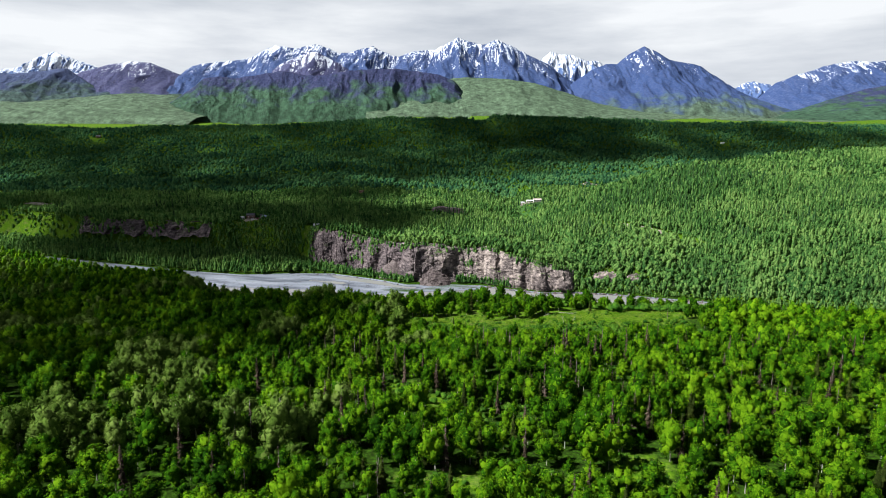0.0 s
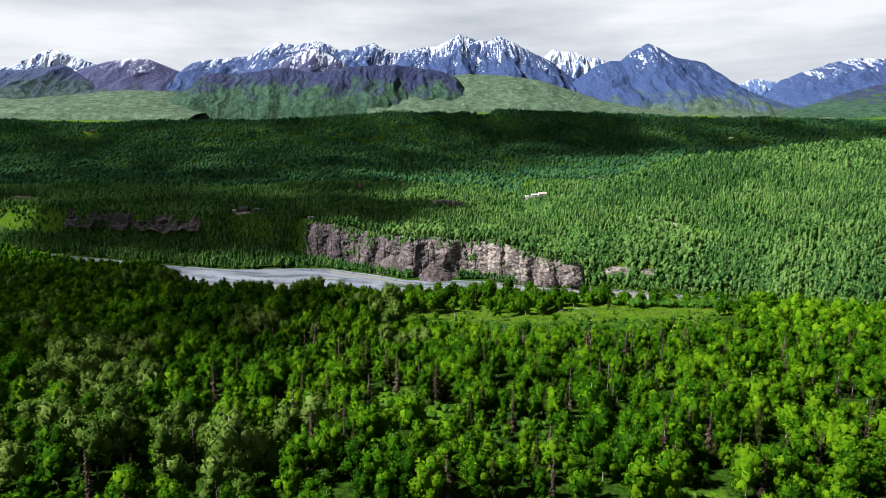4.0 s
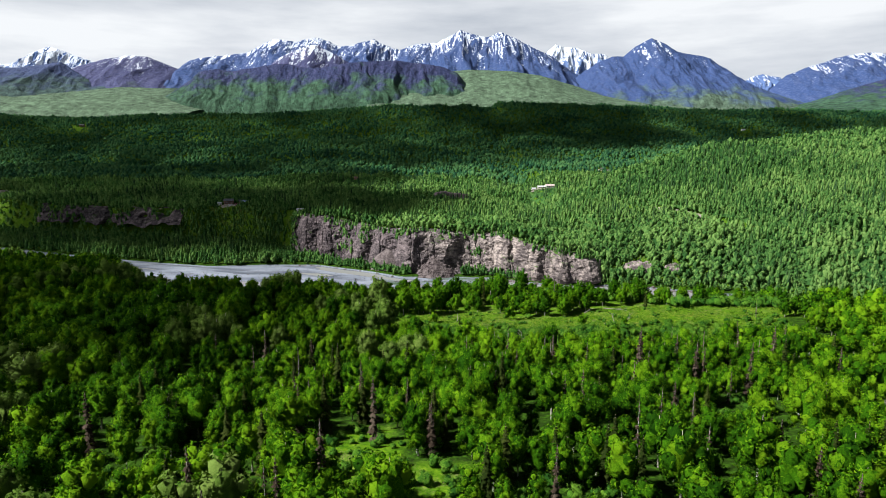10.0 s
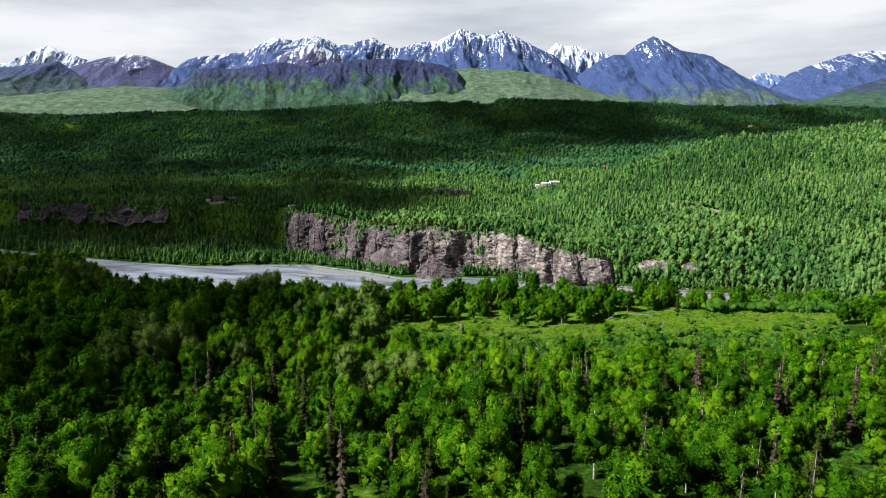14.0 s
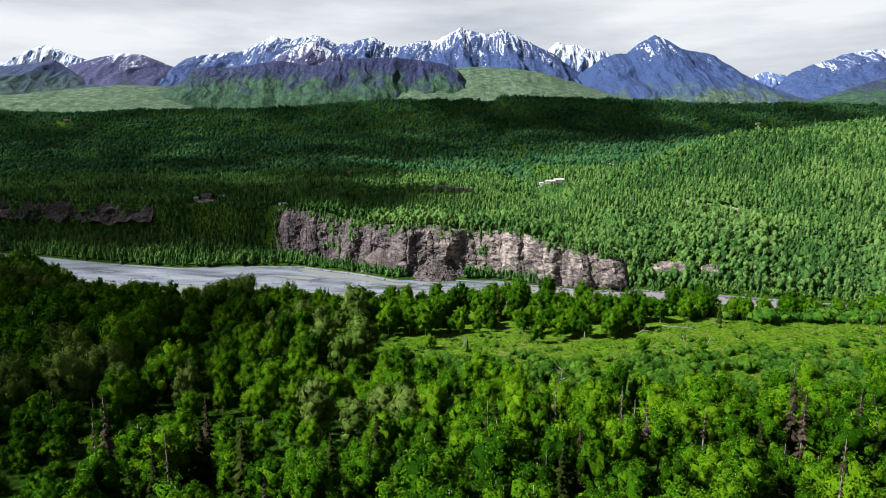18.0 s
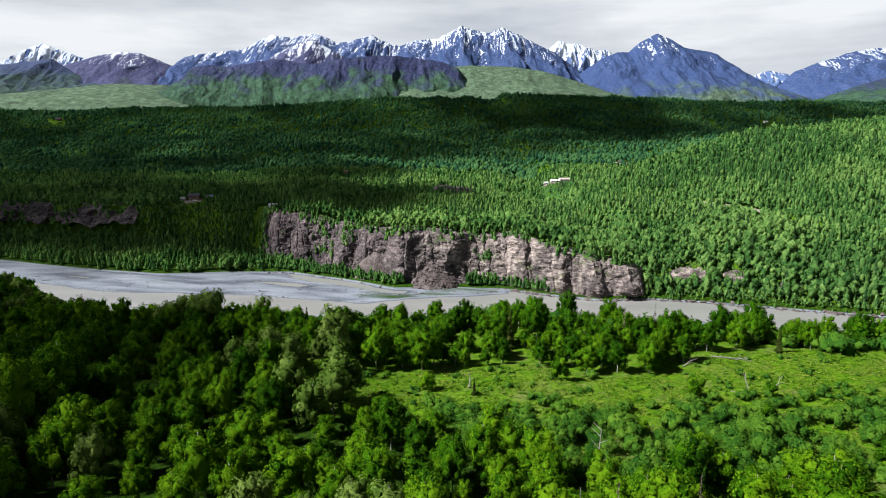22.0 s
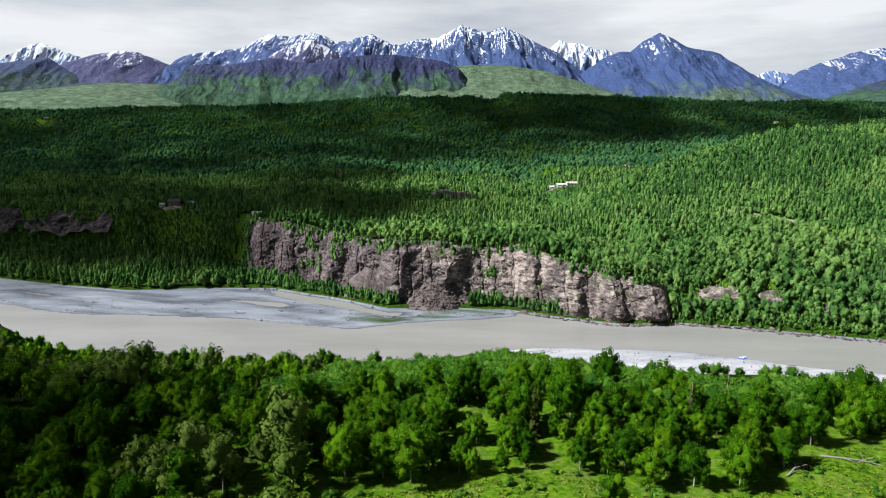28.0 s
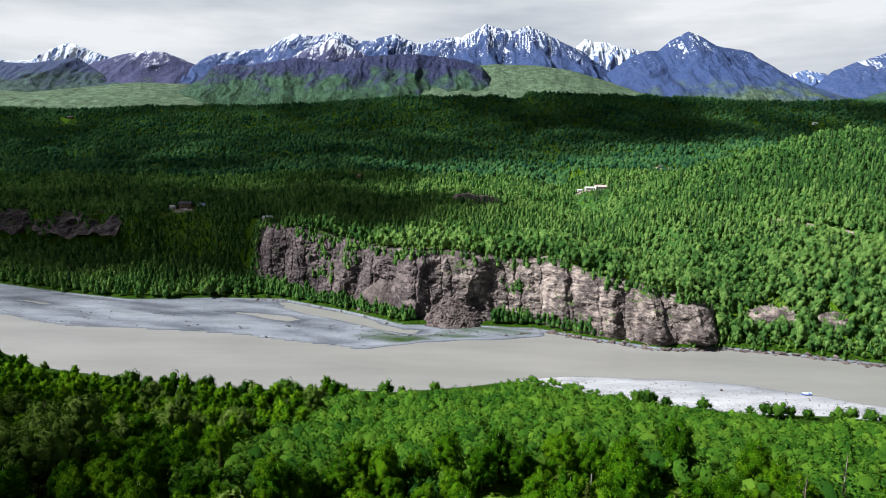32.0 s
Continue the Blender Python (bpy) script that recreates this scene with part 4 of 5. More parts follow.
size = rng.choice([0.55, 0.75, 0.92, 1.05, 1.2], x.size, p=[0.12, 0.22, 0.30, 0.24, 0.12]) * rng.uniform(0.9, 1.1, x.size) * (1 - 0.35 * smooth(-0.2, -0.5, thin[keep])) * (0.94 - 0.02 * smooth(200, 300, y)) * (1 + 0.2 * fbm(x / 30, y / 30 + 9, 2)) * (1 - 0.3 * smooth(330, 400, u))
tint = np.clip(0.48 + 0.7 * fbm(x / 45 + 2, y / 45, 3) + rng.normal(0, 0.22, x.size), 0, 1)
conif = dead_zone & (rng.random(x.size) < 0.55) | (rng.random(x.size) < 0.02) & (np.abs(x) < 150)
conif |= ellipse(x, y, 50, 217, 22, 15) & (rng.random(x.size) < 0.6)
cotton = ((fbm(x / 40 + 8, y / 40 + 3, 2) > 0.26) & (x < -20) | ellipse(x, y, -88, 176, 16, 12) | ellipse(x, y, -102, 150, 16, 10) | ellipse(x, y, -14, 232, 9, 7)) & ~conif
dark_grove = ellipse(x, y, -92, 272, 36, 22)
size = np.where(dark_grove, size * 1.35, size)
tint = np.where(dark_grove, 0.25 * tint, tint)
single = ~cotton & ~conif & (y > 258) & (y < 345) & (x > -90) & (x < 140)
order = np.where(single)[0]
order = order[np.argsort(np.hypot(x[order] - 30, y[order] - 305))][:300]
single[:] = False
single[order] = True
GROUP = "birches round the meadow"
birches = [plant("birch_tree", f, (birch_leaf_single, bark), "leafy green birch tree near the meadow", "tree", GROUP) for f in fine_birch]
stand(birches, [(x[i], y[i], size[i] * 1.0) for i in order], rng)

rest = ~single
close = (np.abs(x) < 80) & (y > 170) & (y < 262)
broad = np.abs(x)
for sel, shapes in ((close, close_birch), (~close & (broad < 130), mid_birch), (~close & (broad >= 130) & (broad < 230), low_birch), (broad >= 230, far_birch)):
    a = sel & rest & ~cotton
    scatter("birch_woods", "dense green birch woods on the river terrace", "forest", shapes, x[a], y[a], size[a], [birch_leaf, bark], rng, tint=tint[a])
    a = sel & rest & cotton
    scatter("cottonwood_grove", "tall grey-green cottonwood grove among birches", "forest", shapes, x[a], y[a], size[a] * 1.2, [cotton_leaf, bark], rng, tint=tint[a])

spots = np.where(conif)[0]
dying = rng.random(len(spots)) < 0.48
GROUP_D, GROUP_L = "dead spruces in the woods", "spruces in the woods"
dead = [plant("dead_spruce", conifer(100 + k, 10.5, 1.15, 20, 0.28, 7), (dead_needle, grey_wood), "dead brown spruce with drooping bare boughs", "dead tree", GROUP_D) for k in range(4)]
bare = [plant("dead_spruce", conifer(110 + k, 10.0, 0.85, 16, 0.55, 6), (dead_needle, grey_wood), "bare grey dead spruce snag among birches", "dead tree", GROUP_D) for k in range(2)]
live = [plant("spruce_tree", conifer(120 + k, 10.0, 1.55, 22, 0.05, 9), (spruce_leaf, bark), "narrow dark green spruce among birches", "tree", GROUP_L) for k in range(4)]
rows_d = [(x[i] + 2.2, y[i] - 1.0, rng.uniform(0.85, 1.2)) for i in spots[dying] if y[i] < 235][:290]
rows_l = [(x[i] + 2.2, y[i] - 1.0, rng.uniform(0.65, 1.1)) for i in spots[~dying] if y[i] < 240][:260]
stand(dead + bare, [(-12.1, 179.2, 1.0), (-6.5, 184, 0.9), *rows_d], rng)
grey = [plant("dead_spruce", conifer(130 + k, 9.0, 0.75, 18, 0.6, 6), (dead_needle, grey_wood), "slender bare grey dead spruce by the bank", "dead tree", "grey snags") for k in range(2)]
stand(grey, [(56.5, 331, 1.0), (45.5, 322, 1.0), (47, 326, 0.7), (92, 262, 0.9), (70, 258, 0.8), (-30, 318, 0.8), (118, 300, 0.8), (30, 240, 0.9), (12, 210, 0.8), (60, 200, 0.9), (-30, 160, 0.9), (100, 170, 0.9)], rng)
stand(live, [(15.9, 319.1, 1.0), (5.4, 287.1, 0.34), (80.5, 313.4, 0.66), (-37.9, 330, 0.8), (-60, 350, 0.9), *rows_l], rng)

# --- low thicket of alder on the bank and round the meadow
alder = [joined(*broadleaf(60 + s, 2.9, 2.3, 0.0, 6, 110, 0.25, trunk=False)) for s in range(5)]
ax, ay = lattice(-70, 240, 240, 470, 3.2, rng)
u = slope_u(ax, ay)
keep = (shrubbery(ax, ay) & (fbm(ax / 11, ay / 11, 2) > -0.25)) | ((u > 322) & (u < 440) & (ax > -48 + 12 * gnoise(ay / 15, 0 * ay)) & (rng.random(ax.size) > 0.03))
ax, ay = ax[keep], ay[keep]
bushy = [joined(*broadleaf(80 + s, 2.9, 2.2, 0.0, 11, 420, 0.15, trunk=False)) for s in range(5)]
close = shrubbery(ax, ay)
scatter("alder_thicket", "bright green alder thicket at the edge of the meadow", "shrubs", bushy, ax[close], ay[close], rng.uniform(0.5, 1.3, close.sum()) * (1 - 0.45 * smooth(270, 285, ay[close])), [alder_leaf, bark], rng,
        tint=np.clip(0.5 + 0.8 * fbm(ax[close] / 9 + 2, ay[close] / 9, 3) + rng.normal(0, 0.15, close.sum()), 0, 1))
ax, ay = ax[~close], ay[~close]
scatter("alder_thicket", "dense bright green alder thicket on the river bank", "shrubs", alder, ax, ay, rng.uniform(0.7, 1.35, ax.size) * (1 + 0.3 * fbm(ax / 15, ay / 15, 2)), [alder_leaf, bark], rng,
        tint=np.clip(0.5 + 0.8 * fbm(ax / 22 + 2, ay / 22, 3) + rng.normal(0, 0.15, ax.size), 0, 1))
shrub = [joined(*broadleaf(66 + s, 1.0, 0.85, 0.0, 4, 80, 0.14, trunk=False)) for s in range(4)]
tx, ty = lattice(-18, 150, 284, 330, 1.9, rng)
keep = meadow(tx, ty) & (fbm(tx / 7, ty / 7 + 2, 3) > 0.16) & (rng.random(tx.size) > 0.45)
scatter("meadow_herbs", "tufts of green herbs and low shrubs in the meadow", "plants", shrub, tx[keep], ty[keep], rng.uniform(0.35, 1.0, keep.sum()), [alder_leaf, bark], rng)
tuft_shapes = []
for k in range(5):
    tr_ = np.random.default_rng(300 + k)
    s_ = Shape()
    cc = tr_.normal(0, 0.28, (16, 3)) * (1, 1, 0.25) + (0, 0, 0.12)
    leaves(s_, tr_, cc, np.tile((0.0, 0.0, 1.0), (16, 1)), 0.20, single=True)
    tuft_shapes.append(s_.arrays())
tx, ty = lattice(-36, 152, 262, 330, 0.95, rng)
keep = (meadow(tx, ty) | shrubbery(tx, ty)) & (fbm(tx / 4, ty / 4 + 2, 3) > -0.22)
scatter("meadow_grass", "rough green grass and fireweed in the meadow", "grass", tuft_shapes, tx[keep], ty[keep], rng.uniform(0.5, 1.3, keep.sum()), [grass_leaf, bark], rng,
        tint=np.clip(0.55 + 0.8 * fbm(tx[keep] / 9, ty[keep] / 9, 3) + rng.normal(0, 0.15, keep.sum()), 0, 1))
tx, ty = lattice(-60, 170, 100, 262, 2.6, rng)
keep = (glade(tx, ty) | (fbm(tx / 34 + 5, ty / 34, 3) < -0.3)) & (rng.random(tx.size) > 0.2)
scatter("glade_herbs", "green undergrowth in the forest glades", "plants", shrub, tx[keep], ty[keep], rng.uniform(0.5, 1.5, keep.sum()), [alder_leaf, bark], rng)

# --- single trees that stand apart
lone = [plant("birch_tree", broadleaf(200 + k, 5.2, 1.9, 0.02, 10, 900, 0.13, ball=True), (birch_leaf_single, bark), "low round bushy birch standing alone in the meadow", "tree", "lone bushes") for k in range(3)]
stand(lone, [(24.5, 297.5, 1.0), (49.4, 287.4, 0.95), (63.9, 286.4, 0.7), (-4.0, 290.7, 0.85), (58, 276, 0.8), (41, 264, 1.1), (76, 263, 1.3), (22, 258, 0.9), (66, 258, 1.2), (94, 270, 1.3), (34, 272, 0.7)], rng)
yellow = plant("yellow_bush", broadleaf(210, 4.6, 1.5, 0.1, 8, 500, 0.15), (yellow_leaf, bark), "bright yellow-leaved bush among green birches", "bush")
stand([yellow], [(80.5, 172.5, 1.35)], rng)
shore_trees = [plant("shore_tree", broadleaf(220 + k, 5.0, 2.0 + 0.5 * k, 0.0, 12, 700, 0.14), (shore_leaf, bark), "dark green young cottonwood at the edge of the gravel bar", "tree", "shore trees") for k in range(3)]
clumps = [(56, 452, 0.8), (61, 451, 1.0), (64, 450, 1.25), (67, 451, 1.1), (71, 449, 0.8), (84, 448, 0.85), (98, 444, 0.8), (103, 443, 1.0), (107, 442, 1.1), (111, 442, 0.9), (116, 441, 0.8),
          (126, 440, 0.9), (130, 440, 1.2), (135, 438, 1.1), (139, 437, 0.8), (147, 435, 0.9), (151, 434, 1.1), (156, 433, 0.9), (166, 430, 1.0), (172, 428, 1.2), (30, 458, 0.6), (36, 457, 0.5),
          (-66, 448, 1.5), (-62, 447, 1.1), (-45, 449, 1.2), (-80, 447, 1.3), (-76, 446, 1.0), (-95, 449, 1.5), (-98, 448, 1.2), (-30, 451, 1.1), (-24, 452, 0.9), (-12, 456, 0.9), (-110, 450, 1.6), (-118, 449, 1.4), (-125, 450, 1.5)]
stand(shore_trees, clumps, rng)

# --- far bank, bench and hills
OPEN = [(-235, 735, 18, 11), (-146, 657, 13, 6), (134, 907, 17, 5), (262, 1060, 16, 10), (6, 806, 30, 9), (700, 1500, 14, 14), (-915, 1590, 16, 14), (-135, 978, 6, 6), (-620, 905, 30, 12)]


def road_gap(x, y):
    d = np.abs((x - 182) * 0.85 + (y - 676) * 0.53)
    return (d < 5) & (x > 178) & (x < 250)


def cleared(x, y):
    c = road_gap(x, y)
    for cx, cy, rx, ry in OPEN:
        c = c | (((x - cx) / rx) ** 2 + ((y - cy) / ry) ** 2 < 1)
    return c


def dark_flank(x, y):
    """Where the woods on the hill's flank are tinted darker and spruces are added."""
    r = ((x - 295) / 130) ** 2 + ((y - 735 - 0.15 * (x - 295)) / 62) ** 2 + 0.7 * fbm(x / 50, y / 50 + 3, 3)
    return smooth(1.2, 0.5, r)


def in_front(x, y):
    """Lower growth on the near side of the clearings."""
    c = np.zeros(np.shape(x))
    for cx, cy, rx, ry in OPEN:
        c = np.maximum(c, smooth(rx * 1.5, rx, np.abs(x - cx * y / cy)) * smooth(cy - 75, cy - 55, y) * (y < cy))
    return c


gx, gy = lattice(-580, 580, 420, 720, 3.5, rng, 0.8)
far, foot = line(gx, FAR_BANK), line(gx, CLIFF_FOOT)
on_cliff = (gy > foot - 4) & (gy < foot + 0.80 * back_of(gx)) & (((gx > -133) & (gx < 120)) | ((gx > -455) & (gx < -292)))
on_talus = (np.hypot(gx + 7, gy - 557) < 20) & (gy < foot + 6) | (np.hypot(gx + 46, gy - 574) < 20) & (gy < foot + 6)
keep = (gy > far + 1.2) & ~on_cliff & ~on_talus & (np.abs(gx) < 0.8 * gy + 40) & ~cleared(gx, gy)
keep &= ~((np.hypot((gx - 150) / 13, (gy - 537) / 10) < 1) | (np.hypot((gx - 176) / 9, (gy - 528) / 7) < 1))
gx, gy = gx[keep], gy[keep]
grow = np.where((gy < line(gx, CLIFF_FOOT)) & (gx > -150) & (gx < 125), 0.6, 0.95) * (1 - 0.5 * in_front(gx, gy))
grow = np.where((gx > 120) & (gy < line(gx, FAR_BANK) + 8), 0.6, grow)
shade_of = np.clip(0.5 + 0.9 * fbm(gx / 60, gy / 60 + 4, 3) + rng.normal(0, 0.2, gx.size), 0, 1)
grow = grow * rng.uniform(0.65, 1.2, gx.size) * (1 + 0.45 * fbm(gx / 26, gy / 26 + 2, 3))
shade_of = np.clip(shade_of - 0.45 * dark_flank(gx, gy), 0, 1)
front_row = (gx > -170) & (gx < 230) & (gy < 625)
for sel, shapes in ((front_row, bank_fine), (~front_row, bank_birch)):
    scatter("far_bank_woods", "mixed birch and spruce woods along the far river bank", "forest", shapes, gx[sel], gy[sel], grow[sel], [far_leaf_haze, bark], rng, tint=shade_of[sel])
px, py = lattice(-560, 560, 430, 1000, 9.0, rng)
keep = (py > line(px, FAR_BANK) + 6) & ((py < line(px, CLIFF_FOOT) - 5) | (py > line(px, CLIFF_FOOT) + 30) | (px > 125)) & (np.abs(px) < 0.8 * py + 30) & ~cleared(px, py)
keep &= (fbm(px / 70 + 6, py / 70, 3) > 0.22) | (dark_flank(px, py) > 0.6) | (rng.random(px.size) < 0.05)
scatter("spruce_stands", "dark pointed spruces among the hillside birches", "forest", spires, px[keep], py[keep], rng.uniform(0.7, 1.35, keep.sum()), [spruce_far, bark], rng)
fx = np.concatenate([rng.uniform(-118, -28, 190), rng.uniform(12, 68, 150), rng.uniform(-165, -100, 170)])
fy = line(fx, FAR_BANK) + np.concatenate([rng.uniform(2.0, 8.0, 340), rng.uniform(4, 26, 170)])
bx = rng.uniform(-475, -278, 190)
by = line(bx, CLIFF_FOOT) - rng.uniform(2, 12, 190)
scatter("bluff_foot_trees", "dark trees along the foot of the shaded bluff", "trees", bank_birch, bx, by, rng.uniform(0.8, 1.35, 190), [far_leaf_haze, bark], rng, tint=rng.uniform(0.0, 0.4, 190))
scatter("cliff_foot_trees", "dark green young trees along the foot of the cliff", "trees", bank_birch, fx, fy, np.concatenate([rng.uniform(0.5, 0.95, 340), rng.uniform(0.7, 1.05, 170)]), [far_leaf_haze, bark], rng, tint=rng.uniform(0.0, 0.25, fx.size))
ux, uy = lattice(104, 430, 420, 620, 2.5, rng)
keep = (uy > line(ux, FAR_BANK) + 0.3) & (uy < line(ux, FAR_BANK) + 62) & ((rng.random(ux.size) > 0.15) | (uy < line(ux, FAR_BANK) + 6))
scatter("bank_undergrowth", "thick green undergrowth on the far river bank", "shrubs", bank_birch, ux[keep], uy[keep], rng.uniform(0.2, 0.5, keep.sum()), [far_leaf_haze, bark], rng)
nx, ny = np.meshgrid(np.arange(-600, 760, 3.4), np.arange(470, 1010, 3.4))
nx, ny = nx + rng.uniform(-1, 1, nx.shape), ny + rng.uniform(-1, 1, ny.shape)
nz = height(nx, ny) + 1.9 + 1.6 * fbm(nx / 9, ny / 9, 3) + rng.normal(0, 0.5, nx.shape) - 1.2 * in_front(nx, ny)
leafy_floor = (ny > line(nx, FAR_BANK) + 14) & ((nx > 130) | (ny > line(nx, CLIFF_FOOT) + 40)) & ~cleared(nx, ny) & (np.abs(nx) < 0.8 * ny + 30)
leafy_floor &= (np.hypot((nx - 150) / 20, (ny - 537) / 16) > 1) & (np.hypot((nx - 178) / 18, (ny - 528) / 14) > 1) & (np.hypot((nx - 200) / 14, (ny - 513) / 12) > 1)
k = np.arange(nx.size).reshape(nx.shape)
quad = np.stack([k[:-1, :-1], k[:-1, 1:], k[1:, 1:], k[1:, :-1]], -1).reshape(-1, 4)
quad = quad[leafy_floor.ravel()[quad].all(1)]
floor_tint = np.clip(0.30 - 0.4 * dark_flank(nx, ny) + 0.8 * fbm(nx / 70, ny / 70 + 4, 3) + rng.normal(0, 0.15, nx.shape), 0, 1).ravel()[quad[:, 0]]
tagged(new("understorey", mesh_from("understorey", np.stack([nx, ny, nz], -1).reshape(-1, 3), quad, [far_leaf_haze], tint=floor_tint)),
       "leafy green understorey closing the gaps of the hillside woods", "undergrowth", kind="stuff")
FX, FY, FZ = FACES["cliff_1"]


def on_face(x, f):
    """Points of the rock face at the given x, f of the way up."""
    col = np.clip(((x + 146) / 270 * (FX.shape[1] - 1)).astype(int), 0, FX.shape[1] - 1)
    row = np.clip((f * (FX.shape[0] - 1)).astype(int), 0, FX.shape[0] - 1)
    return FX[row, col], FY[row, col], FZ[row, col]


lx = np.concatenate([rng.uniform(-146, 122, 200), rng.normal(-92, 5, 46), rng.normal(-70, 4, 24), rng.normal(-34, 6, 16), rng.normal(26, 6, 22), rng.normal(96, 8, 20), rng.normal(-143, 3, 60)])
lf = np.concatenate([1 - 0.07 * rng.random(200) ** 1.6 * (1 + np.sin(lx[:200] / 9)), rng.uniform(0.3, 1.0, 46), rng.uniform(0.6, 1.0, 24), rng.uniform(0.8, 1.0, 16),
                     rng.uniform(0.5, 0.66, 22), rng.uniform(0.9, 1.0, 20), rng.uniform(0.1, 1.0, 60)])
lx, ly, lz = on_face(lx, lf)
ly = ly - np.where(lx < -136, 4.5, 0.0)
scatter("ledge_shrubs", "green trees and shrubs on the ledges and brow of the cliff", "shrubs", bank_birch, lx, ly + 0.4, rng.uniform(0.32, 0.85, lx.size), [far_leaf_haze, bark], rng,
        tint=rng.uniform(0.05, 0.65, lx.size), z=lz - 1.2)
sx, sy = lattice(-300, -128, 610, 745, 3.0, rng)
keep = (sy > line(sx, CLIFF_FOOT) - 6) & (sy < line(sx, CLIFF_FOOT) + 52) & ~(cleared(sx, sy) & (sy > 651)) & ~((sx > -134) & (sy > line(sx, CLIFF_FOOT)))
scatter("slope_woods", "dark young woods on the steep bluff slope", "forest", bank_birch, sx[keep], sy[keep], rng.uniform(0.4, 0.75, keep.sum()), [far_leaf_haze, bark], rng, tint=rng.uniform(0.05, 0.55, keep.sum()))
bx, by = lattice(-475, -280, 660, 790, 3.4, rng)
cut = (by > line(bx, CLIFF_FOOT) - 6) & (by < line(bx, CLIFF_FOOT) + 26) & ((fbm(bx / 26 + 1, by / 60, 2) > 0.06) | (by < line(bx, CLIFF_FOOT) + 10))
bluff_trees = scatter("bluff_trees", "dark trees in the gullies of the shaded bluff", "trees", bank_birch, bx[cut], by[cut], rng.uniform(0.6, 1.1, cut.sum()), [far_leaf_haze, bark], rng, tint=rng.uniform(0.05, 0.5, cut.sum()))
bluff_trees.location = (0, -8, 1.5)
gx, gy = lattice(-830, 830, 720, 1010, 4.3, rng, 0.8)
keep = (np.abs(gx) < 0.82 * gy + 30) & ~cleared(gx, gy)
gx, gy = gx[keep], gy[keep]
scatter("bench_woods", "thick green woods on the bench and hillside", "forest", far_birch, gx, gy, rng.uniform(0.5, 1.25, gx.size) * (1 + 0.4 * fbm(gx / 30, gy / 30, 3)) * (1 - 0.55 * in_front(gx, gy)), [far_leaf_haze, bark], rng,
        tint=np.clip(0.5 - 0.45 * dark_flank(gx, gy) + 0.9 * fbm(gx / 90, gy / 90 + 4, 3) + rng.normal(0, 0.2, gx.size), 0, 1))
cone = [((ICO_V * (3.3, 3.3, 5.0) * np.random.default_rng(90 + s).uniform(0.75, 1.2, (12, 1)) + (0, 0, 4.5)), ICO_T[:10], np.zeros(10, int)) for s in range(8)]
gx, gy = lattice(-1400, 1420, 1010, 1760, 6.3, rng, 0.8)
keep = (np.abs(gx) < 0.82 * gy + 30) & ~cleared(gx, gy)
gx, gy = gx[keep], gy[keep]
scatter("ridge_woods", "dark wooded ridge beyond the valley", "forest", cone, gx, gy, rng.uniform(0.5, 1.15, gx.size) * (1 + 0.4 * fbm(gx / 40, gy / 40, 3)) * (1 - 0.4 * in_front(gx, gy)), [ridge_leaf_haze, bark], rng,
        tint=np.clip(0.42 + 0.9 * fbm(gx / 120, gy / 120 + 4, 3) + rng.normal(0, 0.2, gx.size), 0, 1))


# ===================================================================== clouds
cloud_mat, t, b = material("cloud_vapour")
link(t, ramp(t, noise_at(t, 0.01, 5), [(0.3, (0.72, 0.73, 0.75)), (0.7, (0.85, 0.85, 0.86))]), b.inputs["Base Color"])
b.inputs["Roughness"].default_value = 1.0
thin_air = t.nodes.new("ShaderNodeBsdfTransparent")
veil = t.nodes.new("ShaderNodeMixShader")
veil.inputs[0].default_value = 0.64
link(t, b.outputs[0], veil.inputs[1])
link(t, thin_air.outputs[0], veil.inputs[2])
link(t, veil.outputs[0], t.nodes["Material Output"].inputs[0])


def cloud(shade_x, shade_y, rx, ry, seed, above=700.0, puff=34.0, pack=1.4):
    """A drifting cumulus cloud of puffs, out of view, added so that its shade lies round the given place on the ground.
    """
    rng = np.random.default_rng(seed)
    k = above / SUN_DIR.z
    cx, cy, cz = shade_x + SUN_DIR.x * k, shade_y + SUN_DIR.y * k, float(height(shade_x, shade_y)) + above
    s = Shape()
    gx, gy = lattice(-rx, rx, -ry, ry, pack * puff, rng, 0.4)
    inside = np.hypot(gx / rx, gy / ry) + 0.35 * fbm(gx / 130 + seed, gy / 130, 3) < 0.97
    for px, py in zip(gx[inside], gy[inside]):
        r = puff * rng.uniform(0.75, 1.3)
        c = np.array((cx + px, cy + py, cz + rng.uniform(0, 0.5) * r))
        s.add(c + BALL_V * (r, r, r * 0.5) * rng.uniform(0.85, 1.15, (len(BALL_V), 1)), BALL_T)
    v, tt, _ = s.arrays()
    return tagged(new("cloud", mesh_from("cloud", v, tt, [cloud_mat], smooth_faces=True)), "unseen low grey-white cumulus cloud added to shade the valley", "cloud", "clouds", kind="structure")


# unseen clouds above the view, placed and packed to darken stretches of ground
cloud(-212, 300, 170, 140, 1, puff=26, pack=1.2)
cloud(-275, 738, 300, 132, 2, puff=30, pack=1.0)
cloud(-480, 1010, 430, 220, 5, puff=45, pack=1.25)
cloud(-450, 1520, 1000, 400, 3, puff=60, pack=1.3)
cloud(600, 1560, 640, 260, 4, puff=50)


# ===================================================================== buildings and clearings
def paint(name, colour, rough=0.7, vary=0.15):
    m, t, b = material(name)
    link(t, ramp(t, noise_at(t, 1.2, 5), [(0.3, tuple((1 - vary) * v for v in colour)), (0.7, colour)]), b.inputs["Base Color"])
    b.inputs["Roughness"].default_value = rough
    return m


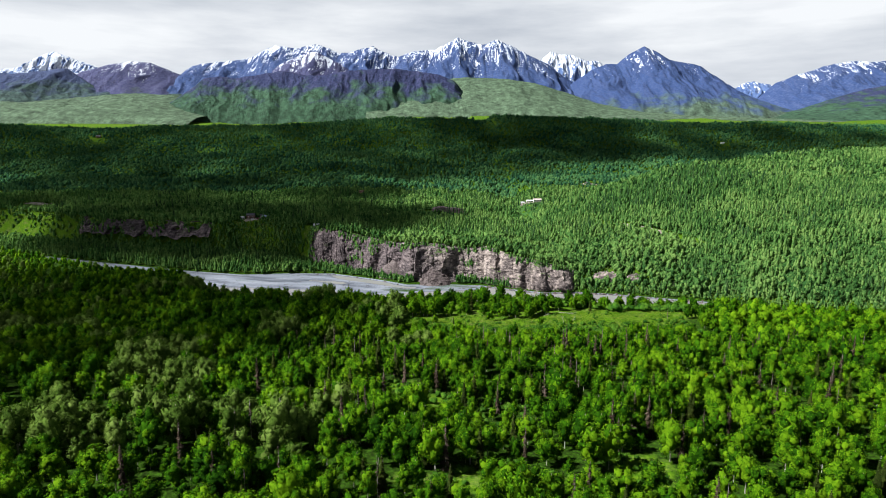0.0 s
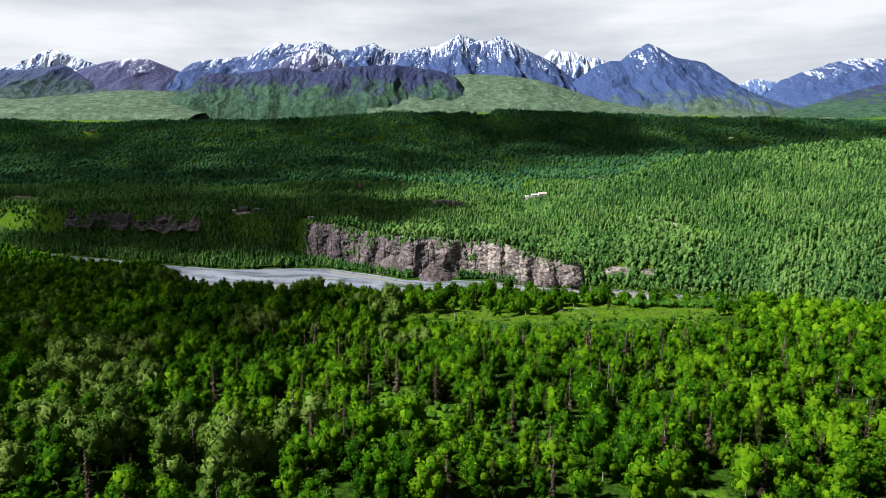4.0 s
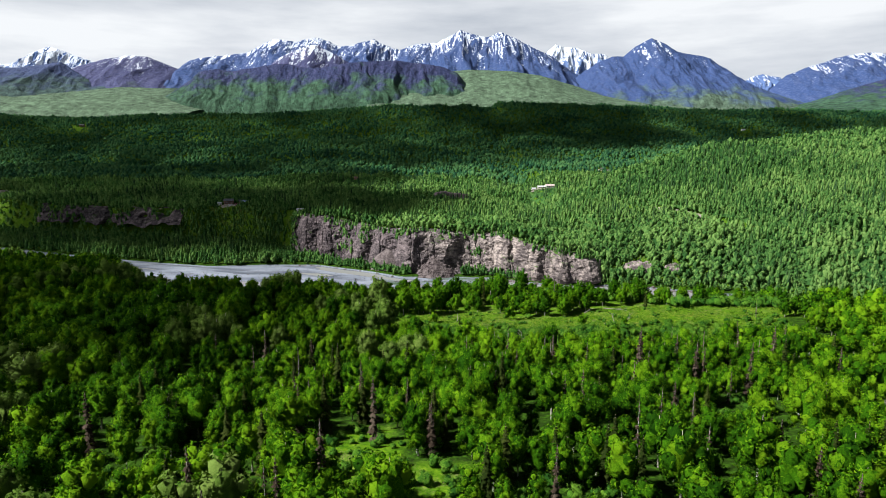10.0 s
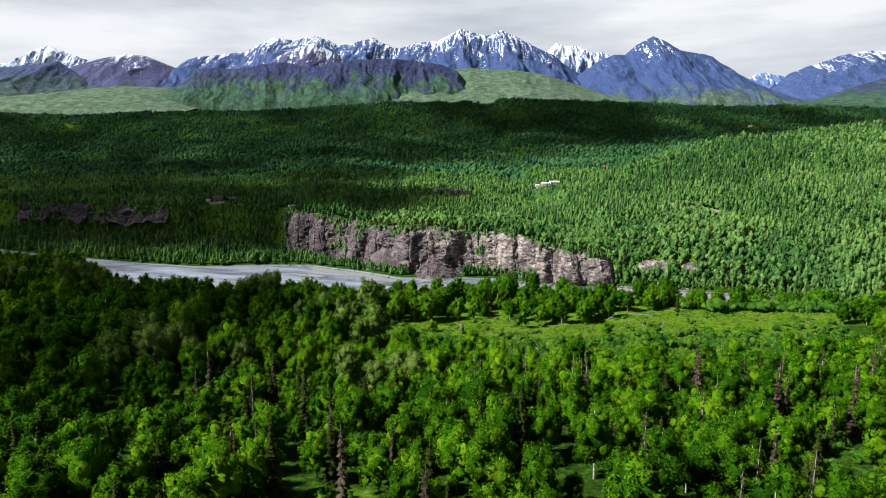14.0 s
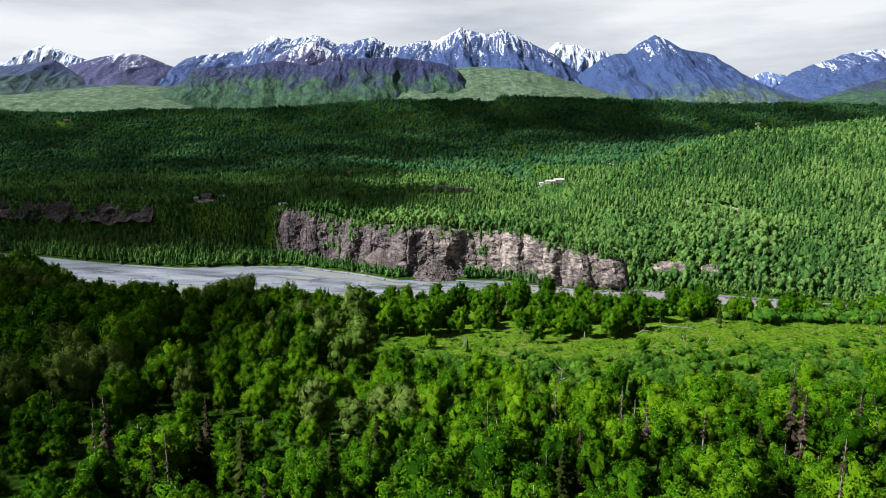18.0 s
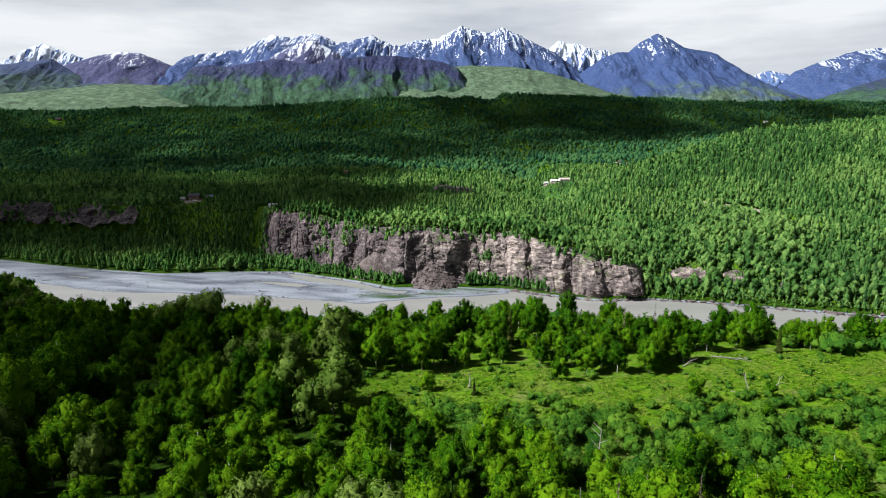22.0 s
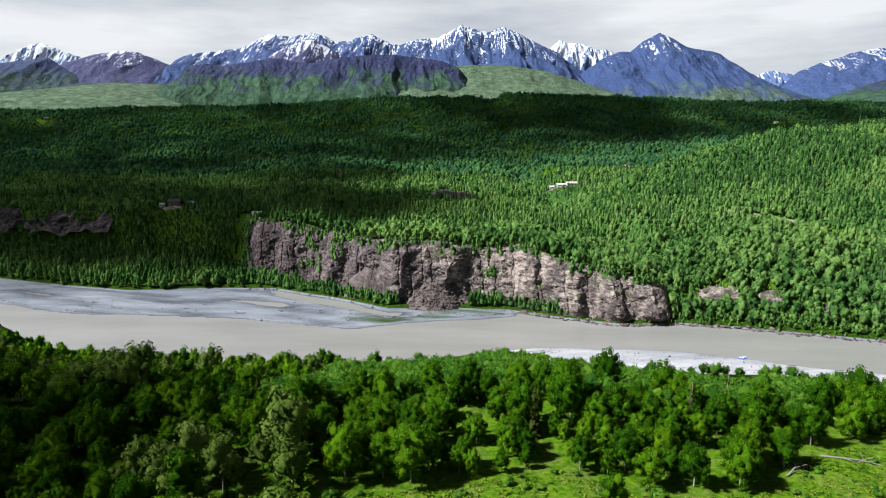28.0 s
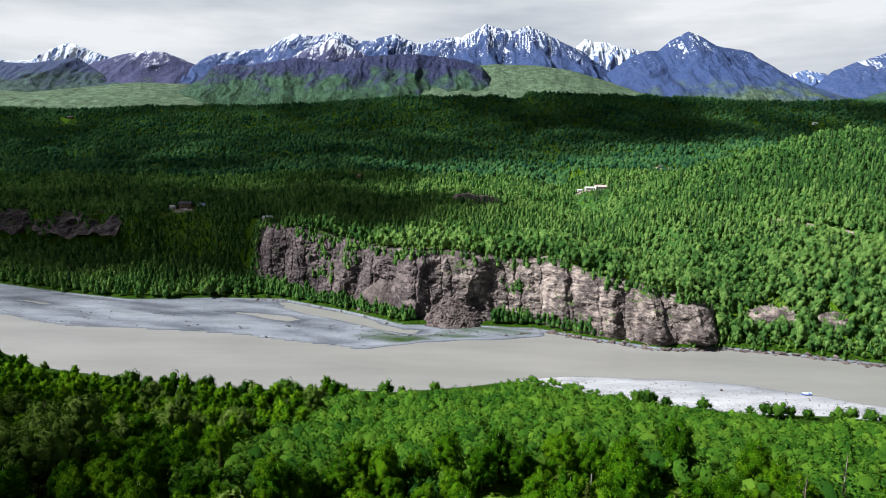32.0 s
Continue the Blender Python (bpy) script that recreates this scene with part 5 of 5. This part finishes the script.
log_wall, white_wall = paint("brown_log_wall", (0.13, 0.07, 0.045)), paint("white_siding", (0.62, 0.61, 0.58))
dark_roof, pink_roof, blue_roof = paint("dark_shingles", (0.05, 0.05, 0.06)), paint("pink_metal_roof", (0.46, 0.36, 0.34), 0.5), paint("blue_metal_roof", (0.16, 0.22, 0.34), 0.45)
tan_wall = paint("tan_siding", (0.36, 0.22, 0.10))
pale_roof = paint("pale_metal_roof", (0.50, 0.50, 0.50), 0.5)
glass_dark = paint("window_glass", (0.03, 0.035, 0.045), 0.1)
door_paint = paint("door_paint", (0.10, 0.06, 0.04))
tyre_mat, car_red, car_white = paint("rubber", (0.02, 0.02, 0.02), 0.9), paint("car_red", (0.22, 0.03, 0.03), 0.3), paint("car_white", (0.6, 0.6, 0.6), 0.3)


def box_mesh(name, size, mat, bevel=0.0):
    bm = bmesh.new()
    bmesh.ops.create_cube(bm, size=1.0)
    bmesh.ops.scale(bm, vec=size, verts=bm.verts)
    if bevel:
        bmesh.ops.bevel(bm, geom=bm.edges[:], offset=bevel, segments=2, affect="EDGES")
    me = bpy.data.meshes.new(name)
    bm.to_mesh(me)
    bm.free()
    me.materials.append(mat)
    return me


def gable_mesh(name, length, width, rise, over, thick, mat):
    """Two roof slabs that meet at the ridge, with eaves."""
    w, l = width / 2 + over, length / 2 + over
    z0 = -rise * over / (width / 2)
    low = [(-l, -w, z0), (l, -w, z0), (l, 0, rise), (-l, 0, rise), (l, w, z0), (-l, w, z0)]
    v = low + [(a, b, c + thick) for a, b, c in low]
    f = [(0, 1, 2, 3), (3, 2, 4, 5), (6, 9, 8, 7), (9, 11, 10, 8), (0, 6, 7, 1), (5, 4, 10, 11), (1, 7, 8, 2), (2, 8, 10, 4), (0, 3, 9, 6), (3, 5, 11, 9)]
    me = bpy.data.meshes.new(name)
    me.from_pydata(v, [], f)
    me.materials.append(mat)
    return me


def wall_mesh(name, length, width, height_, rise, mat):
    l, w = length / 2, width / 2
    v = [(-l, -w, 0), (l, -w, 0), (l, w, 0), (-l, w, 0), (-l, -w, height_), (l, -w, height_), (l, w, height_), (-l, w, height_), (-l, 0, height_ + rise), (l, 0, height_ + rise)]
    f = [(0, 1, 5, 4), (2, 3, 7, 6), (1, 2, 6, 9, 5), (3, 0, 4, 8, 7), (0, 3, 2, 1)]
    me = bpy.data.meshes.new(name)
    me.from_pydata(v, [], f)
    me.materials.append(mat)
    return me


def house(name, label, px, py, length, width, tall, rise, turn, wall, roof, windows=3, chimney=True, lift=0.0):
    root = tagged(new(name), label, "house")
    root.matrix_basis = Matrix.Translation((px, py, float(height(px, py)) + lift)) @ Matrix.Rotation(radians(turn), 4, "Z")
    part("wall", wall_mesh("wall", length, width, tall, rise, wall), root)
    top = part("roof", gable_mesh("roof", length, width, rise, 0.5, 0.18, roof), root)
    top.location = (0, 0, tall)
    for k in range(windows):
        x0 = (k - (windows - 1) / 2) * length / (windows + 0.4)
        frame_ = part("window", box_mesh("window", (1.2, 0.10, 1.1), white_wall), root)
        frame_.location = (x0, -width / 2 - 0.03, tall * 0.58)
        pane = part("pane", box_mesh("pane", (1.0, 0.06, 0.9), glass_dark), frame_)
        pane.location = (0, -0.04, 0)
    d = part("door", box_mesh("door", (0.95, 0.08, 2.0), door_paint), root)
    d.location = (length * 0.42, -width / 2 - 0.03, 1.0)
    if chimney:
        c = part("chimney", box_mesh("chimney", (0.6, 0.6, 1.6), talus_mat, 0.04), root)
        c.location = (-length * 0.25, width * 0.18, tall + rise * 0.9)
    return root


def car(label, px, py, turn, mat, long=4.4):
    root = tagged(new("parked_car"), label, "car")
    root.matrix_basis = Matrix.Translation((px, py, float(height(px, py)) + 0.02)) @ Matrix.Rotation(radians(turn), 4, "Z")
    body = part("body", box_mesh("body", (long, 1.75, 0.75), mat, 0.15), root)
    body.location = (0, 0, 0.7)
    cab = part("cabin", box_mesh("cabin", (long * 0.5, 1.55, 0.6), mat, 0.2), root)
    cab.location = (-0.1, 0, 1.3)
    glass = part("windscreen", box_mesh("windscreen", (long * 0.44, 1.58, 0.36), glass_dark, 0.05), root)
    glass.location = (-0.1, 0, 1.33)
    for sx_ in (-1, 1):
        for sy_ in (-1, 1):
            bm = bmesh.new()
            bmesh.ops.create_cone(bm, cap_ends=True, segments=14, radius1=0.34, radius2=0.34, depth=0.24, matrix=Matrix.Rotation(radians(90), 4, "X"))
            me = bpy.data.meshes.new("wheel")
            bm.to_mesh(me)
            bm.free()
            me.materials.append(tyre_mat)
            wheel = part("wheel", me, root)
            wheel.location = (sx_ * long * 0.31, sy_ * 0.8, 0.34)
    return root


house("cabin", "brown log cabin with a dark roof at the bluff's edge", -243, 744, 10, 7, 4.6, 2.0, 8, log_wall, dark_roof)
house("shed", "small white shed beside the log cabin", -252, 738, 4.5, 3.5, 2.5, 1.0, 0, white_wall, pale_roof, 1, False)
house("garage", "low garage with a blue metal roof near the cabin", -221, 733, 9, 6, 2.8, 1.4, -14, log_wall, blue_roof, 2, False)
house("shed", "dark wooden shed beside the cabin yard", -228, 741, 5, 4, 2.5, 1.2, 20, log_wall, dark_roof, 1, False)
car("red car parked in the cabin yard", -231, 733, 30, car_red)
car("white camper van parked in the cabin yard", -237, 731, -20, car_white, 5.6)
house("cabin", "small white cabin on the grassy cliff top", -141, 654, 6, 4, 2.6, 1.3, 5, white_wall, pale_roof, 2)
house("lodge", "long white lodge with a pale pink roof in the woods", 145, 910, 12, 7, 3.2, 1.6, 6, white_wall, pink_roof, 4, lift=1.0)
house("lodge", "pale annex building beside the long lodge", 133, 911, 9, 5, 2.4, 1.2, 0, white_wall, pale_roof, 3, False, lift=1.0)
house("shed", "pale storage shed beside the woodland lodge", 122, 908, 5, 3.5, 2.2, 1.0, 10, white_wall, pale_roof, 1, False, lift=1.0)
house("house", "lone white house on the wooded ridge", 700, 1506, 8, 6, 3.0, 1.6, 0, white_wall, pale_roof, 3, lift=0.5)
house("house", "small grey house on the shaded ridge", -915, 1596, 11, 7, 4.0, 2.0, 10, log_wall, dark_roof, 3, lift=1.0)
house("cabin", "tan cabin with a brown roof deep in the woods", -135, 979, 6, 5, 3.0, 1.6, 0, tan_wall, log_wall, 2, lift=0.5)
house("cabin", "grey cabin at the clearing on the hill", 258, 1062, 8, 6, 3.0, 1.6, 15, log_wall, dark_roof, 2, lift=0.3)


def patch_mesh(name, label, cx, cy, rx, ry, mat, turn=0.0, lift=0.25, mound=0.0):
    """Bare ground laid over the turf, with an uneven edge."""
    g = np.linspace(-1, 1, 41)
    a, b2 = np.meshgrid(g, g)
    c, q = math.cos(radians(turn)), math.sin(radians(turn))
    X, Y = cx + rx * a * c - ry * b2 * q, cy + rx * a * q + ry * b2 * c
    r = np.maximum(np.abs(a), np.abs(b2)) + 0.3 * fbm(X / 5, Y / 5, 3)
    Z = height(X, Y) + lift + mound * smooth(1.0, 0.6, r) - 3.0 * smooth(0.85, 1.1, r)
    return tagged(new(name, grid_mesh(name, X, Y, Z, [mat])), label, "bare ground", kind="structure")


patch_mesh("yard_1", "bare gravel yard round the cabin", -232, 737, 17, 9, dirt_mat)
patch_mesh("yard_2", "pale gravel yard round the lodge", 134, 906, 18, 4, dirt_mat, mound=1.0)
patch_mesh("earth_cut", "pale bare earth bank among the trees", 8, 812, 28, 3.5, talus_mat, 12, 0.3, 6.5)
patch_mesh("clearing_1", "rocky clearing on the hill", 262, 1062, 15, 7, dirt_mat, 0, 0.3, 1.5)
patch_mesh("road_1", "pale dirt road through the woods", 214, 625, 40, 2.2, dirt_mat, -58, 0.4, 2.0)
patch_mesh("clearing_2", "pale bare strip at the edge of the woods", -620, 905, 28, 5, dirt_mat, -20, 0.3, 2.0)

# ===================================================================== logs, driftwood and the raft
def log_thing(name, label, px, py, length, radius, turn, seed, limbs=3, lean=0.0):
    """A fallen or leaning bare trunk with the stubs of its limbs."""
    rng = np.random.default_rng(seed)
    stem, arms = Shape(), []
    p = np.zeros(3)
    d = np.array((math.cos(lean), 0, math.sin(lean)))
    for k in range(5):
        step_ = d * length / 5 + rng.normal(0, 0.02 * length, 3) * (0.2, 1, 0.25)
        tube(stem, p, p + step_, radius * (1 - 0.16 * k), radius * (0.84 - 0.16 * k), 7)
        p = p + step_
        if 0 < k <= limbs:
            arm = Shape()
            tip = p + np.array((rng.uniform(0.4, 1.2), rng.choice((-1, 1)) * rng.uniform(0.8, 1.8), rng.uniform(0.3, 1.1)))
            tube(arm, p, tip, radius * 0.42, radius * 0.12, 5)
            arms.append(arm)
    root = tagged(new(name), label, "dead wood", "fallen logs")
    root.matrix_basis = Matrix.Translation((px, py, float(height(px, py)) + radius * 0.6)) @ Matrix.Rotation(radians(turn), 4, "Z")
    v, t_, _ = stem.arrays()
    part("trunk", mesh_from("trunk", v, t_, [grey_wood], smooth_faces=True), root)
    for arm in arms:
        v, t_, _ = arm.arrays()
        part("limb", mesh_from("limb", v, t_, [grey_wood], smooth_faces=True), root)
    return root


log_thing("fallen_log", "bleached fallen log lying in the meadow grass", 63, 311, 9, 0.22, -18, 1)
log_thing("fallen_log", "grey fallen trunk with stubs beside a birch", 68, 309, 5, 0.16, 25, 2, 2)
log_thing("fallen_log", "short broken log in the meadow", 54, 305, 4, 0.18, 40, 3, 3, 0.3)
log_thing("fallen_log", "bleached log at the edge of the thicket", 58, 290, 4, 0.15, -35, 4, 1)
log_thing("leaning_snag", "grey leaning snag at the edge of the thicket", 61.5, 290, 3.6, 0.16, 120, 5, 3, 1.1)
log_thing("leaning_snag", "bare leaning birch stem in the meadow", 64, 286.5, 5.2, 0.14, 20, 6, 3, 0.9)
log_thing("fallen_log", "long pale fallen log under the tree line", 27, 326, 9, 0.20, 8, 7)
log_thing("leaning_snag", "broken white stump in the meadow", 4.6, 291.4, 3.0, 0.2, 100, 8, 1, 1.35)
log_thing("fallen_log", "pale fallen log in the forest glade", 33, 118, 6, 0.2, 70, 9, 2)
log_thing("leaning_snag", "white birch stump standing in the forest glade", -14.7, 123, 4, 0.16, 90, 10, 1, 1.5)
log_thing("fallen_log", "white fallen trunk across the forest floor", 12, 206, 7, 0.18, -30, 11, 2)
log_thing("leaning_snag", "pale forked dead stem above the thicket", 24, 262, 5, 0.16, 60, 12, 4, 1.2)

drift_rng = np.random.default_rng(41)
n = 190
dx = drift_rng.uniform(-330, 36, n)
dy = line(dx, BAR_EDGE) + 6 + (line(dx, FAR_BANK) - line(dx, BAR_EDGE) - 14) * drift_rng.random(n)
dz = height(dx, dy)
ok = dz > 0.05
dx, dy, dz = dx[ok], dy[ok], dz[ok]
drift = Shape()
for px, py, pz in zip(dx, dy, dz):
    l, a = drift_rng.gamma(2.0, 1.0) + 0.6, drift_rng.normal(0.15, 0.6)
    e = np.array((math.cos(a) * l / 2, math.sin(a) * l / 2, drift_rng.uniform(-0.02, 0.1)))
    c = np.array((px, py, pz + 0.12))
    tube(drift, c - e, c + e, 0.11, 0.05, 5)
    if l > 3:
        tube(drift, c - e, c - e * 1.05 + (0.1, 0.4, 0.5), 0.22, 0.05, 5)
        tube(drift, c - e, c - e * 1.05 + (-0.2, -0.5, 0.4), 0.22, 0.05, 5)
dark_wood = paint("wet_driftwood", (0.075, 0.065, 0.06), 0.85, 0.4)
v, t_, _ = drift.arrays()
tagged(new("driftwood", mesh_from("driftwood", v, t_, [dark_wood])), "dark driftwood strewn over the gravel bar", "driftwood", kind="stuff")
n = 700
dx = np.concatenate([drift_rng.uniform(-300, 30, n), drift_rng.uniform(20, 150, 260)])
dy = np.concatenate([line(dx[:n], BAR_EDGE) + 5 + (line(dx[:n], FAR_BANK) - line(dx[:n], BAR_EDGE) - 14) * drift_rng.random(n),
                     line(dx[n:], NEAR_SHORE) + (line(dx[n:], NEAR_BAR) - line(dx[n:], NEAR_SHORE)) * drift_rng.random(260) * 0.8])
dz = height(dx, dy)
ok = dz > 0.0
strew("bar_stones", "dark cobbles scattered on the grey gravel bar", "stones", dx[ok], dy[ok], dz[ok], drift_rng.gamma(2.0, 0.10, ok.sum()) + 0.08, [talus_mat], drift_rng)
bx = np.concatenate([drift_rng.normal(-92, 16, 60), drift_rng.uniform(18, 52, 50)])
by = np.concatenate([drift_rng.normal(503, 3.5, 60), line(bx[60:], NEAR_SHORE) + drift_rng.uniform(0, 5, 50)])
ok = height(bx, by) > 0.1
scatter("bar_willows", "small green willow tufts on the gravel bar", "shrubs", shrub, bx[ok], by[ok], drift_rng.uniform(0.5, 1.5, ok.sum()), [alder_leaf, bark], drift_rng)


def raft_thing(px, py, turn):
    """An inflatable raft: a tube round its rim, cross tubes and a floor."""
    blue, white = paint("raft_blue", (0.07, 0.16, 0.55), 0.4), paint("raft_white", (0.7, 0.72, 0.75), 0.4)
    root = tagged(new("inflatable_raft"), "blue inflatable raft with a white rim beached on gravel", "raft")
    root.matrix_basis = Matrix.Translation((px, py, max(float(height(px, py)), 0) + 0.02)) @ Matrix.Rotation(radians(turn), 4, "Z")

    def ring(name, a, b2, r, z, mat, n=28, m=8):
        v, f = [], []
        for i in range(n):
            w = 2 * math.pi * i / n
            cx, cy = a * math.copysign(abs(math.cos(w)) ** 0.7, math.cos(w)), b2 * math.copysign(abs(math.sin(w)) ** 0.7, math.sin(w))
            rise = 0.25 * abs(cx / a) ** 4
            for j in range(m):
                u_ = 2 * math.pi * j / m
                k = 1 + r / max(a, b2) * math.cos(u_)
                v.append((cx * k, cy * (1 + r / b2 * math.cos(u_) * 0.8), z + rise + r * math.sin(u_)))
        for i in range(n):
            for j in range(m):
                f.append((i * m + j, ((i + 1) % n) * m + j, ((i + 1) % n) * m + (j + 1) % m, i * m + (j + 1) % m))
        me = bpy.data.meshes.new(name)
        me.from_pydata(v, [], f)
        me.materials.append(mat)
        return part(name, me, root)
    ring("side_tube", 1.75, 0.75, 0.26, 0.27, blue)
    ring("rim", 1.75, 0.75, 0.09, 0.52, white)
    for x0 in (-0.6, 0.5):
        sh = Shape()
        tube(sh, (x0, -0.75, 0.36), (x0, 0.75, 0.36), 0.17, 0.17, 10)
        v, t_, _ = sh.arrays()
        part("cross_tube", mesh_from("cross_tube", v, t_, [white], smooth_faces=True), root)
    fl = part("raft_floor", box_mesh("raft_floor", (3.2, 1.2, 0.08), blue), root)
    fl.location = (0, 0, 0.12)


raft_thing(129, 465, 10)
